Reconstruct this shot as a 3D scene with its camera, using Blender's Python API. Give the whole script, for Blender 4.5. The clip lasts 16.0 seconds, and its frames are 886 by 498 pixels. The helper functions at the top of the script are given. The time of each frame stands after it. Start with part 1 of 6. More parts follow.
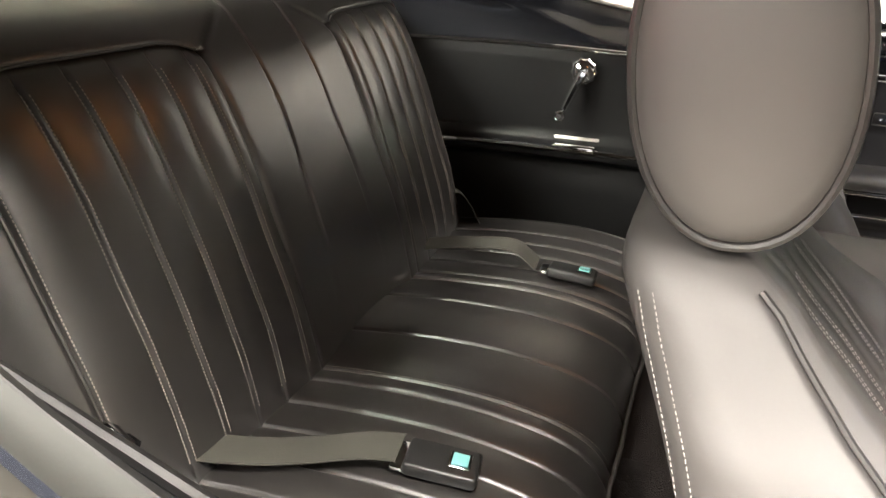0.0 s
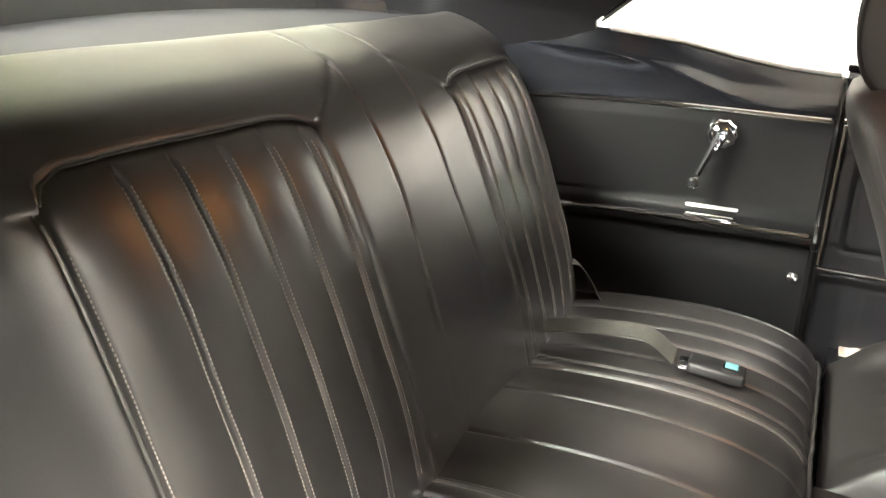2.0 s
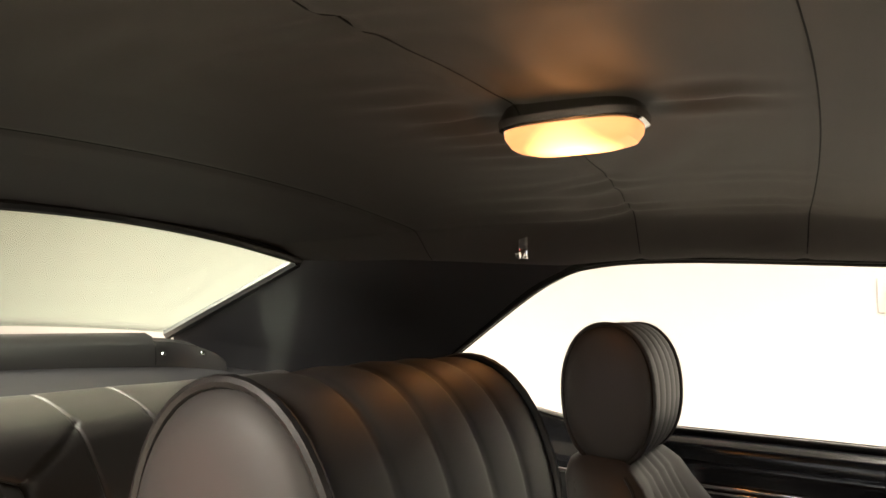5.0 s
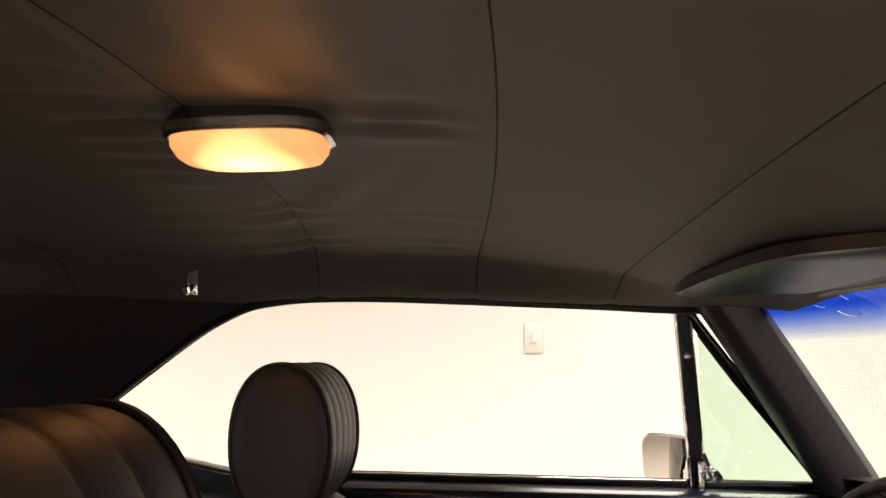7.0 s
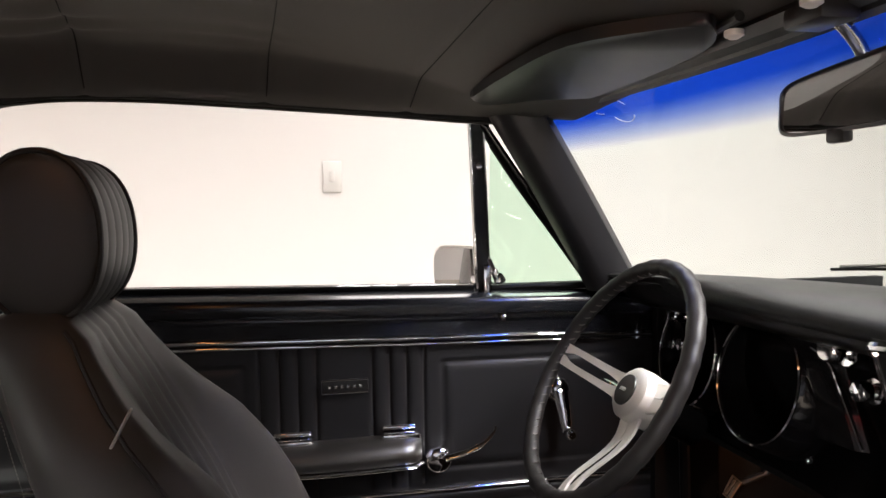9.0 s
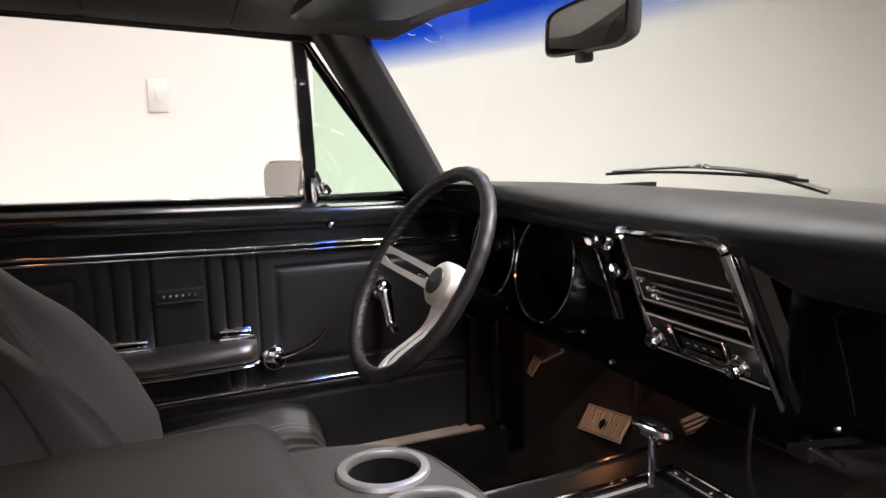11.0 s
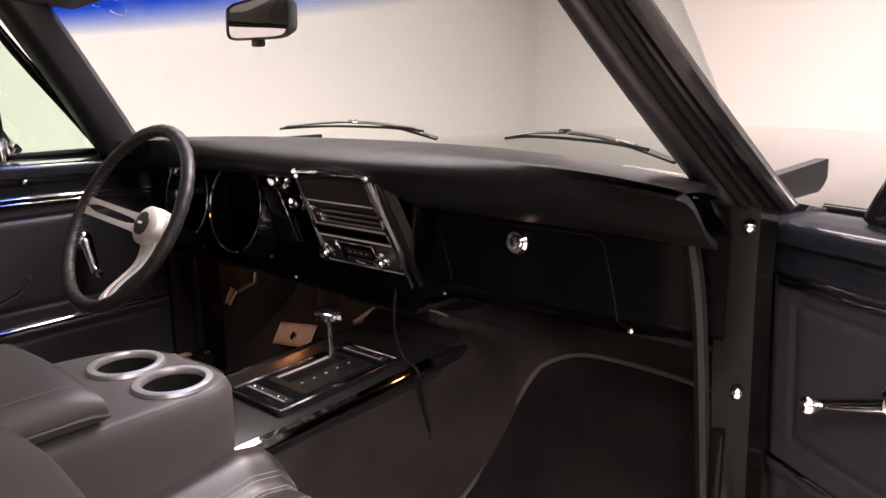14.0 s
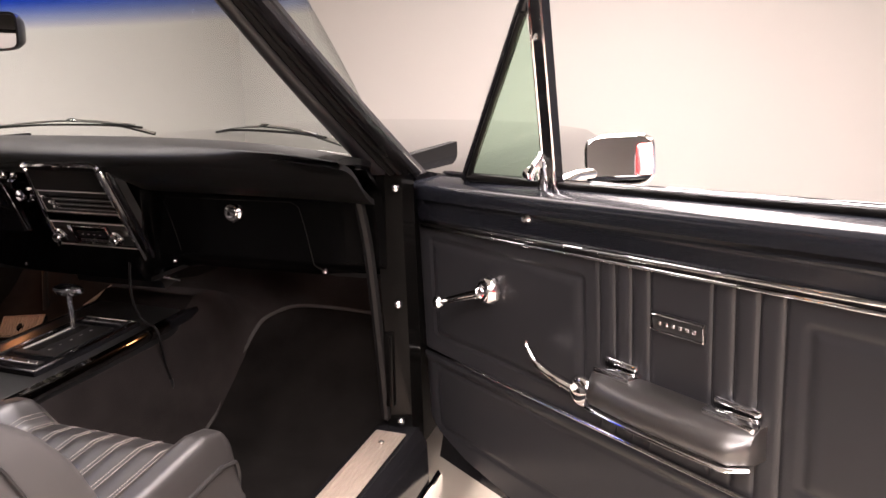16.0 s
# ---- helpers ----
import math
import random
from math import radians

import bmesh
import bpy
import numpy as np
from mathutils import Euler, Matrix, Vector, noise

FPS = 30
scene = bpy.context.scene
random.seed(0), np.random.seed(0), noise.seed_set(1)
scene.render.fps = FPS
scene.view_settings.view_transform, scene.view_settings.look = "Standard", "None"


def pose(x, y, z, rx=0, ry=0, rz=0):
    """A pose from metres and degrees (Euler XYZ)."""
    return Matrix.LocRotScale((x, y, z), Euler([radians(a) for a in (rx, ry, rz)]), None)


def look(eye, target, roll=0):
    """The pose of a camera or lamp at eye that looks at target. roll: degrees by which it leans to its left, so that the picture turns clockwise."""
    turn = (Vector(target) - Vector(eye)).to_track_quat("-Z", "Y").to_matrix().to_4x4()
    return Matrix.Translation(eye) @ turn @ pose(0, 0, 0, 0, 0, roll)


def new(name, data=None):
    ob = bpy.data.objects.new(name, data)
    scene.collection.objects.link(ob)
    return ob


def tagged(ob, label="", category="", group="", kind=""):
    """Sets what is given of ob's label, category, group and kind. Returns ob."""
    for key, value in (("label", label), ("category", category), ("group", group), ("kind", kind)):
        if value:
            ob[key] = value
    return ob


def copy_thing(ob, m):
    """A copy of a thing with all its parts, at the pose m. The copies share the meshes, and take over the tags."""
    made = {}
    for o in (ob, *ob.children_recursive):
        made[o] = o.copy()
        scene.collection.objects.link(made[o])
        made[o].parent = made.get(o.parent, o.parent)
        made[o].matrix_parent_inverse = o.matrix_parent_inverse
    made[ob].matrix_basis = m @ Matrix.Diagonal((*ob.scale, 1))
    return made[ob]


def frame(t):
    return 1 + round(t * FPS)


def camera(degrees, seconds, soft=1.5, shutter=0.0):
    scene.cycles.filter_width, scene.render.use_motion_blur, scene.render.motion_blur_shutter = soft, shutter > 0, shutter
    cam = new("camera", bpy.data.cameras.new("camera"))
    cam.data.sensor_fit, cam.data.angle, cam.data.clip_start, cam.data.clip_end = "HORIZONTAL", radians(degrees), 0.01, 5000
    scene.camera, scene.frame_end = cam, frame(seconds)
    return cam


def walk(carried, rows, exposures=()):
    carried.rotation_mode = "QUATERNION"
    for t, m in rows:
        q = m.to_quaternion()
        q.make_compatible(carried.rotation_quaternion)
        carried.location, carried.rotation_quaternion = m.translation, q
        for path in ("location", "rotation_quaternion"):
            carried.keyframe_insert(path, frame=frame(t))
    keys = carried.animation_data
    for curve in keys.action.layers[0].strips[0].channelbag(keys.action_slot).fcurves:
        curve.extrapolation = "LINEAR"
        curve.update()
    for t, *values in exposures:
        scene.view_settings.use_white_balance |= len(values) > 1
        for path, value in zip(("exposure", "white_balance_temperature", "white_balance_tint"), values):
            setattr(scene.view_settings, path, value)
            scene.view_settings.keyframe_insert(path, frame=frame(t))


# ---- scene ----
cam = camera(62.7, 16.0)
PATH = [
    (0, (0.989, 0.068, 1.098), (-0.722, -0.583, 0.292), 1.3),
    (0.5, (0.945, 0.024, 1.069), (-0.731, -0.709, 0.262), 0.9),
    (1, (0.906, -0.008, 1.067), (-0.739, -0.805, 0.255), 0.8),
    (1.5, (0.88, -0.04, 1.094), (-0.758, -0.871, 0.303), 0.5),
    (2, (0.873, -0.054, 1.116), (-0.778, -0.926, 0.4), 0.3),
    (2.5, (0.867, -0.059, 1.148), (-0.813, -0.977, 0.568), 0.2),
    (3, (0.866, 0.001, 1.177), (-0.826, -0.984, 0.766), 0.2),
    (3.5, (0.839, 0.126, 1.185), (-0.838, -0.943, 0.972), -0.2),
    (4, (0.802, 0.254, 1.181), (-0.85, -0.873, 1.15), -0.2),
    (4.2, (0.788, 0.281, 1.175), (-0.866, -0.841, 1.21), -0.1),
    (6.3, (0.709, 0.342, 1.161), (-1.208, -0.121, 1.496), 0.4),
    (6.5, (0.697, 0.328, 1.164), (-1.242, -0.033, 1.501), 0.1),
    (7, (0.672, 0.307, 1.155), (-1.299, 0.176, 1.464), -0.4),
    (7.5, (0.644, 0.296, 1.127), (-1.34, 0.359, 1.372), -0.7),
    (8, (0.626, 0.3, 1.101), (-1.36, 0.498, 1.236), -0.8),
    (8.5, (0.623, 0.297, 1.084), (-1.352, 0.614, 1.102), -0.9),
    (9, (0.632, 0.316, 1.071), (-1.325, 0.72, 0.981), -0.9),
    (9.5, (0.656, 0.326, 1.058), (-1.271, 0.831, 0.884), -1.0),
    (9.7, (0.67, 0.33, 1.052), (-1.246, 0.87, 0.851), -1.0),
    (11.8, (0.821, 0.294, 1.052), (-0.893, 1.266, 0.707), -1.2),
    (12, (0.837, 0.287, 1.052), (-0.849, 1.302, 0.695), -1.1),
    (12.5, (0.894, 0.267, 1.055), (-0.717, 1.385, 0.665), -0.9),
    (13, (0.958, 0.236, 1.056), (-0.568, 1.462, 0.645), -1.0),
    (13.5, (1.0, 0.177, 1.064), (-0.415, 1.524, 0.634), -1.1),
    (14, (1.036, 0.107, 1.072), (-0.244, 1.578, 0.629), -1.0),
    (14.5, (1.08, 0.05, 1.076), (-0.041, 1.644, 0.626), -1.0),
    (15, (1.138, -0.017, 1.085), (0.188, 1.682, 0.627), -0.8),
    (15.5, (1.21, -0.116, 1.09), (0.426, 1.664, 0.624), -0.8),
    (16, (1.263, -0.211, 1.094), (0.634, 1.63, 0.627), -0.6),
]
EXPOSURES = [(0.0, 1.48, 6800, 11), (1.5, 2.3, 6500, 9), (2.5, 2.5, 6900, 8), (3.5, 1.85, 7400, 7), (4.2, 1.25, 7300, 8), (6.3, 0.45, 7100, 15), (7.5, 0.35, 7200, 16), (9.0, 0.3, 6450, 17), (12.0, 0.3, 6500, 19), (14.0, 0.33, 6800, 28), (15.2, 0.2, 7000, 38), (16.0, 0.08, 6800, 26)]
walk(cam, [(t, look(eye, target, roll)) for t, eye, target, roll in PATH], EXPOSURES)

# ---------- world, lamps, exposure ----------
world = bpy.data.worlds.new("world")
scene.world = world
world.use_nodes = True
world.node_tree.nodes["Background"].inputs[0].default_value = (0.85, 0.92, 1.0, 1)
world.node_tree.nodes["Background"].inputs[1].default_value = 0.25


def area_lamp(name, m, sx, sy, watts, colour):
    d = bpy.data.lights.new(name, "AREA")
    d.shape, d.size, d.size_y, d.energy, d.color = "RECTANGLE", sx, sy, watts, colour
    d.spread = radians(155)
    ob = new(name, d)
    ob.matrix_world = m
    return ob


def point_lamp(name, place, watts, colour, radius):
    d = bpy.data.lights.new(name, "POINT")
    d.energy, d.color, d.shadow_soft_size = watts, colour, radius
    ob = new(name, d)
    ob.location = place
    return ob


CEIL = 3.3
# Panels added out of view; places and watts set to light cabin and walls.
LAMP_ROWS = [(1.9, -1.9, 130), (1.8, 1.0, 165), (2.8, -3.9, 160), (0.9, -3.0, 230), (0.6, 2.9, 270), (2.6, -6.8, 150), (-1.9, 1.7, 26), (4.5, -1.2, 320)]
for lx, ly, watts in LAMP_ROWS:
    area_lamp("ceiling_lamp_light", look((lx, ly, CEIL - 0.09), (lx, ly, 0)), 1.0, 2.2, watts, (1.0, 0.965, 0.905))
point_lamp("dome_light_bulb", (0.022, 0.083, 1.345), 0.48, (1.0, 0.38, 0.10), 0.05)
point_lamp("courtesy_bulb_driver", (-0.54, 1.24, 0.60), 0.36, (1.0, 0.40, 0.14), 0.015)
point_lamp("courtesy_bulb_passenger", (0.45, 1.26, 0.61), 0.10, (1.0, 0.40, 0.14), 0.015)


# ---------- materials ----------
def material(name, colour, rough=0.5, metal=0.0, grain=0.0, grain_scale=200.0, mottle=0.0, mottle_scale=6.0, bump_kind="NOISE", rough_var=0.0, spec=0.5, coat=0.0, coat_rough=0.08, dist=0.002, wave=0.0, wave_scale=20.0, stretch=(1, 1, 1)):
    m = bpy.data.materials.new(name)
    m.use_nodes = True
    nt = m.node_tree
    b = nt.nodes["Principled BSDF"]
    b.inputs["Base Color"].default_value = (*colour, 1)
    b.inputs["Roughness"].default_value = rough
    b.inputs["Metallic"].default_value = metal
    b.inputs["Specular IOR Level"].default_value = spec
    b.inputs["Coat Weight"].default_value = coat
    b.inputs["Coat Roughness"].default_value = coat_rough
    co = nt.nodes.new("ShaderNodeTexCoord")
    mp = nt.nodes.new("ShaderNodeMapping")
    mp.inputs["Scale"].default_value = stretch
    nt.links.new(co.outputs["Object"], mp.inputs[0])
    if mottle or rough_var:
        n = nt.nodes.new("ShaderNodeTexNoise")
        n.inputs["Scale"].default_value, n.inputs["Detail"].default_value = mottle_scale, 6
        nt.links.new(mp.outputs[0], n.inputs[0])
        if mottle:
            mix = nt.nodes.new("ShaderNodeMix")
            mix.data_type = "RGBA"
            mix.inputs[6].default_value = (*[c * (1 - mottle) for c in colour], 1)
            mix.inputs[7].default_value = (*[min(1, c * (1 + mottle)) for c in colour], 1)
            nt.links.new(n.outputs["Fac"], mix.inputs[0])
            nt.links.new(mix.outputs[2], b.inputs["Base Color"])
        if rough_var:
            r = nt.nodes.new("ShaderNodeMapRange")
            r.inputs["From Min"].default_value, r.inputs["From Max"].default_value = 0.3, 0.7
            r.inputs["To Min"].default_value, r.inputs["To Max"].default_value = max(0.02, rough - rough_var), min(1, rough + rough_var)
            nt.links.new(n.outputs["Fac"], r.inputs["Value"])
            nt.links.new(r.outputs[0], b.inputs["Roughness"])
    last = None
    if wave:
        w = nt.nodes.new("ShaderNodeTexNoise")
        w.inputs["Scale"].default_value, w.inputs["Detail"].default_value = wave_scale, 2
        nt.links.new(mp.outputs[0], w.inputs[0])
        bw = nt.nodes.new("ShaderNodeBump")
        bw.inputs["Strength"].default_value, bw.inputs["Distance"].default_value = wave, 0.01
        nt.links.new(w.outputs["Fac"], bw.inputs["Height"])
        last = bw
    if grain:
        if bump_kind == "VORONOI":
            g = nt.nodes.new("ShaderNodeTexVoronoi")
            out = "Distance"
        else:
            g = nt.nodes.new("ShaderNodeTexNoise")
            g.inputs["Detail"].default_value = 4
            out = "Fac"
        g.inputs["Scale"].default_value = grain_scale
        nt.links.new(mp.outputs[0], g.inputs[0])
        bp = nt.nodes.new("ShaderNodeBump")
        bp.inputs["Strength"].default_value, bp.inputs["Distance"].default_value = grain, dist
        nt.links.new(g.outputs[out], bp.inputs["Height"])
        if last:
            nt.links.new(last.outputs[0], bp.inputs["Normal"])
        last = bp
    if last:
        nt.links.new(last.outputs[0], b.inputs["Normal"])
    return m


def glass(name, tint, gloss=0.06, blue_band=False):
    m = bpy.data.materials.new(name)
    m.use_nodes = True
    nt = m.node_tree
    nt.nodes.remove(nt.nodes["Principled BSDF"])
    t, g, mix, lw, pw = (nt.nodes.new("ShaderNode" + k) for k in ("BsdfTransparent", "BsdfGlossy", "MixShader", "LayerWeight", "Math"))
    t.inputs[0].default_value = (*tint, 1)
    g.inputs["Roughness"].default_value = 0.01
    pw.operation = "POWER"
    pw.inputs[1].default_value = 4.0
    lw.inputs[0].default_value = 0.45
    nt.links.new(lw.outputs["Facing"], pw.inputs[0])
    sc = nt.nodes.new("ShaderNodeMath")
    sc.operation = "MULTIPLY_ADD"
    sc.inputs[1].default_value, sc.inputs[2].default_value = 0.5, gloss * 0.5
    nt.links.new(pw.outputs[0], sc.inputs[0])
    nt.links.new(sc.outputs[0], mix.inputs[0])
    nt.links.new(t.outputs[0], mix.inputs[1])
    nt.links.new(g.outputs[0], mix.inputs[2])
    nt.links.new(mix.outputs[0], nt.nodes["Material Output"].inputs[0])
    if blue_band:
        co, sep, ramp = nt.nodes.new("ShaderNodeTexCoord"), nt.nodes.new("ShaderNodeSeparateXYZ"), nt.nodes.new("ShaderNodeValToRGB")
        mr = nt.nodes.new("ShaderNodeMapRange")
        mr.inputs["From Min"].default_value, mr.inputs["From Max"].default_value = 1.12, 1.30
        nt.links.new(co.outputs["Object"], sep.inputs[0])
        nt.links.new(sep.outputs["Z"], mr.inputs["Value"])
        nt.links.new(mr.outputs[0], ramp.inputs[0])
        e = ramp.color_ramp.elements
        e[0].position, e[0].color = 0.38, (*tint, 1)
        e[1].position, e[1].color = 0.66, (0.09, 0.25, 0.80, 1)
        nt.links.new(ramp.outputs[0], t.inputs[0])
    return m


def glow(name, colour, strength):
    m = bpy.data.materials.new(name)
    m.use_nodes = True
    b = m.node_tree.nodes["Principled BSDF"]
    b.inputs["Base Color"].default_value = (*colour, 1)
    b.inputs["Emission Color"].default_value = (*colour, 1)
    b.inputs["Emission Strength"].default_value = strength
    return m


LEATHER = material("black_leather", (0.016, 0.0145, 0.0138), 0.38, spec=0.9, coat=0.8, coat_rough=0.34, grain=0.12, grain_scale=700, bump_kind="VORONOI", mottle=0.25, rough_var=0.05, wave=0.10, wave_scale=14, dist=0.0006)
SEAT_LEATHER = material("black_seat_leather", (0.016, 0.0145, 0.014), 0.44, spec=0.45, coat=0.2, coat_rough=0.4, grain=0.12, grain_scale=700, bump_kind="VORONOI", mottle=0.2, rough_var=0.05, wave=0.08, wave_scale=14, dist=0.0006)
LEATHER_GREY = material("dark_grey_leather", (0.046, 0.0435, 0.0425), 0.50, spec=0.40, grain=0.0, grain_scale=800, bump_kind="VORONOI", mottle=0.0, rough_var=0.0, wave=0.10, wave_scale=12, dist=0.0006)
VINYL = material("black_vinyl", (0.017, 0.017, 0.019), 0.37, spec=0.38, grain=0.0, grain_scale=700, bump_kind="VORONOI", mottle=0.0, rough_var=0.0, wave=0.06, wave_scale=10, dist=0.0006)
QUARTER_VINYL = material("quarter_trim_vinyl", (0.009, 0.0092, 0.0095), 0.36, spec=0.36, wave=0.06, wave_scale=10, dist=0.0006)
PAD = material("dash_pad_vinyl", (0.0045, 0.0045, 0.0047), 0.42, spec=0.32, grain=0.25, grain_scale=600, bump_kind="VORONOI", mottle=0.15, rough_var=0.05, dist=0.0006)
PAINT = material("satin_black_paint", (0.007, 0.008, 0.011), 0.24, coat=0.25, mottle=0.2, grain=0.0)
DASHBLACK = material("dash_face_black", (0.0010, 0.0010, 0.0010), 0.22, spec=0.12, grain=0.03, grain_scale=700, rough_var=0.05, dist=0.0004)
GLOSS = material("gloss_black_paint", (0.007, 0.007, 0.008), 0.12, coat=0.0, spec=0.28, wave=0.02, wave_scale=9)
GLOSS_PAINT = material("polished_black_paint", (0.006, 0.006, 0.007), 0.06, spec=0.6, coat=0.6, coat_rough=0.03)
LIP = material("olive_grey_padding", (0.007, 0.0078, 0.0068), 0.55, spec=0.12, grain=0.1, grain_scale=500, dist=0.0005)
JAMB = material("door_jamb_paint", (0.0022, 0.0021, 0.002), 0.12, spec=0.08, wave=0.03, wave_scale=12)
RIM_LEATHER = material("rim_leather", (0.014, 0.013, 0.013), 0.46, spec=0.4, grain=0.3, grain_scale=500, bump_kind="VORONOI", rough_var=0.08, dist=0.0005)
# Opaque matt grey imitates the pale showroom seen through the parked car's windows.
CAR_GLASS = material("room_view_car_glass", (0.13, 0.14, 0.145), 0.5, spec=0.1, mottle=0.15, mottle_scale=2)
PLASTIC = material("black_plastic", (0.014, 0.014, 0.014), 0.33, grain=0.12, grain_scale=600, dist=0.0004, rough_var=0.06)
MATT = material("matt_black", (0.005, 0.005, 0.005), 0.75, spec=0.15, grain=0.2, grain_scale=300, dist=0.0006)
CLOTH = material("headliner_cloth", (0.044, 0.040, 0.036), 0.62, grain=0.5, grain_scale=1400, mottle=0.15, mottle_scale=5, wave=0.25, wave_scale=5, dist=0.0006, spec=0.35)
CARPET = material("black_carpet", (0.021, 0.018, 0.0175), 0.95, grain=1.0, grain_scale=480, mottle=0.98, mottle_scale=7, dist=0.004, spec=0.04)
MATCARPET = material("floor_mat_carpet", (0.009, 0.008, 0.0076), 0.95, grain=1.0, grain_scale=520, mottle=0.85, mottle_scale=11, dist=0.004, spec=0.04)
RUBBER = material("black_rubber", (0.0045, 0.0043, 0.0043), 0.44, spec=0.16, grain=0.15, grain_scale=250, rough_var=0.1, dist=0.0008)
CHROME = material("chrome", (0.86, 0.86, 0.87), 0.07, 1.0, rough_var=0.03, mottle=0.05)
ALU = material("brushed_aluminium", (0.80, 0.78, 0.74), 0.46, 0.6, grain=0.15, grain_scale=500, stretch=(1, 12, 1), rough_var=0.06, dist=0.0005)
# Aluminium with the warm footwell light mixed into its base colour.
SILL = material("lamp_warmed_aluminium_sill", (0.52, 0.44, 0.37), 0.40, 0.7, grain=0.2, grain_scale=120, mottle=0.2, mottle_scale=20, rough_var=0.1, dist=0.0006)
# Chrome base darkened to imitate the dark headliner mirrored in the dome bezel.
DARK_CHROME = material("headliner_dark_chrome", (0.42, 0.40, 0.38), 0.16, 1.0, rough_var=0.05, mottle=0.1)
RING_METAL = material("satin_ring_metal", (0.55, 0.55, 0.55), 0.34, 0.9, rough_var=0.05)
MIRROR = material("mirror_silver", (0.88, 0.89, 0.9), 0.01, 1.0)
THREAD = material("pale_thread", (0.30, 0.27, 0.24), 0.7)
THREAD_DARK = material("dark_thread", (0.10, 0.092, 0.086), 0.7)
WEBBING = material("seat_belt_webbing", (0.042, 0.041, 0.033), 0.75, grain=0.6, grain_scale=700, mottle=0.2, stretch=(1, 3, 1), dist=0.0008)
TEAL = material("teal_release_button", (0.16, 0.42, 0.42), 0.3, mottle=0.1)
RED = material("red_needle_paint", (0.65, 0.03, 0.02), 0.4)
DIAL = material("instrument_dial", (0.010, 0.011, 0.012), 0.7, spec=0.2)
WHITEMARK = material("pale_marking", (0.5, 0.5, 0.48), 0.5)
WALL = material("white_wall_paint", (0.46, 0.455, 0.435), 0.75, mottle=0.03, mottle_scale=1.2)
# Grey chosen to limit bounced fill; the ceiling is out of view.
CEILING = material("ceiling_paint", (0.42, 0.42, 0.41), 0.9, mottle=0.05)
CONCRETE = material("pale_concrete", (0.40, 0.36, 0.30), 0.55, grain=0.2, grain_scale=60, mottle=0.25, mottle_scale=5, rough_var=0.12, dist=0.001)
SWITCH = material("cream_switch_plastic", (0.43, 0.425, 0.40), 0.4)
CAR_RED = material("red_car_paint", (0.55, 0.02, 0.02), 0.18, coat=0.5)
TYRE = material("tyre_rubber", (0.02, 0.02, 0.02), 0.7, grain=0.3, grain_scale=100)
STEEL_BLUE = material("blue_grey_panel", (0.22, 0.33, 0.40), 0.6, mottle=0.2, mottle_scale=1)
GLASS = glass("window_glass", (0.90, 0.97, 0.92))
GLASS_SIDE = glass("vent_glass", (0.80, 0.92, 0.84))
SCREEN_GLASS = glass("windscreen_glass", (0.93, 0.96, 0.95), blue_band=True)
LENS = glow("warm_lamp_lens", (1.0, 0.50, 0.20), 1.5)
nt_ = LENS.node_tree
co_, dd_, mr2 = nt_.nodes.new("ShaderNodeTexCoord"), nt_.nodes.new("ShaderNodeVectorMath"), nt_.nodes.new("ShaderNodeMapRange")
dd_.operation = "DISTANCE"
dd_.inputs[1].default_value = (0.022, 0.083, 1.335)
mr2.inputs["From Min"].default_value, mr2.inputs["From Max"].default_value = 0.012, 0.055
mr2.inputs["To Min"].default_value, mr2.inputs["To Max"].default_value = 3.2, 0.55
nt_.links.new(co_.outputs["Object"], dd_.inputs[0])
nt_.links.new(dd_.outputs["Value"], mr2.inputs["Value"])
nt_.links.new(mr2.outputs[0], nt_.nodes["Principled BSDF"].inputs["Emission Strength"])
# Blue-grey picked so the car's paint and vinyl reflect a bluish sheen.
BLUE_WALL = material("blue_sheen_wall", (0.26, 0.30, 0.37), 0.7, mottle=0.06, mottle_scale=1.0)
# Tan base carries the footwell lamp's orange glow, not worn rubber.
PEDAL = material("lamplit_pedal_rubber", (0.34, 0.24, 0.17), 0.40, grain=0.15, grain_scale=250, rough_var=0.1, dist=0.0008)
TUBE = glow("lamp_tube", (1.0, 0.97, 0.92), 6.0)


# ---------- mesh helpers ----------
def finish(bm, sharp=38):
    bmesh.ops.recalc_face_normals(bm, faces=bm.faces)
    me = bpy.data.meshes.new("mesh")
    bm.to_mesh(me)
    bm.free()
    me.shade_smooth()
    me.set_sharp_from_angle(angle=radians(sharp))
    return me


def thing(name, base, label, category, group="", kind=""):
    ob = new(name)
    ob.empty_display_size = 0.05
    ob.location = base
    return tagged(ob, label, category, group, kind)


def part(name, bm, mat, parent=None, label="", sharp=38):
    me = finish(bm, sharp)
    me.materials.append(mat)
    ob = new(name, me)
    if parent:
        ob.parent = parent
        ob.matrix_parent_inverse = parent.matrix_basis.inverted()
    return tagged(ob, label)


def lone(name, bm, mat, label, category, group="", kind="", sharp=38):
    return tagged(part(name, bm, mat, None, "", sharp), label, category, group, kind)


def box(bm, lo, hi, bevel=0.0, seg=2, m=None):
    r = bmesh.ops.create_cube(bm, size=1)
    vs = r["verts"]
    for v in vs:
        v.co = Vector([lo[i] if v.co[i] < 0 else hi[i] for i in range(3)])
    if bevel:
        es = list({e for v in vs for e in v.link_edges})
        r = bmesh.ops.bevel(bm, geom=es, offset=bevel, segments=seg, affect="EDGES", profile=0.5)
        vs = list({v for f in r["faces"] for v in f.verts} | {v for v in vs if v.is_valid})
    if m:
        for v in vs:
            v.co = m @ v.co
    return bm


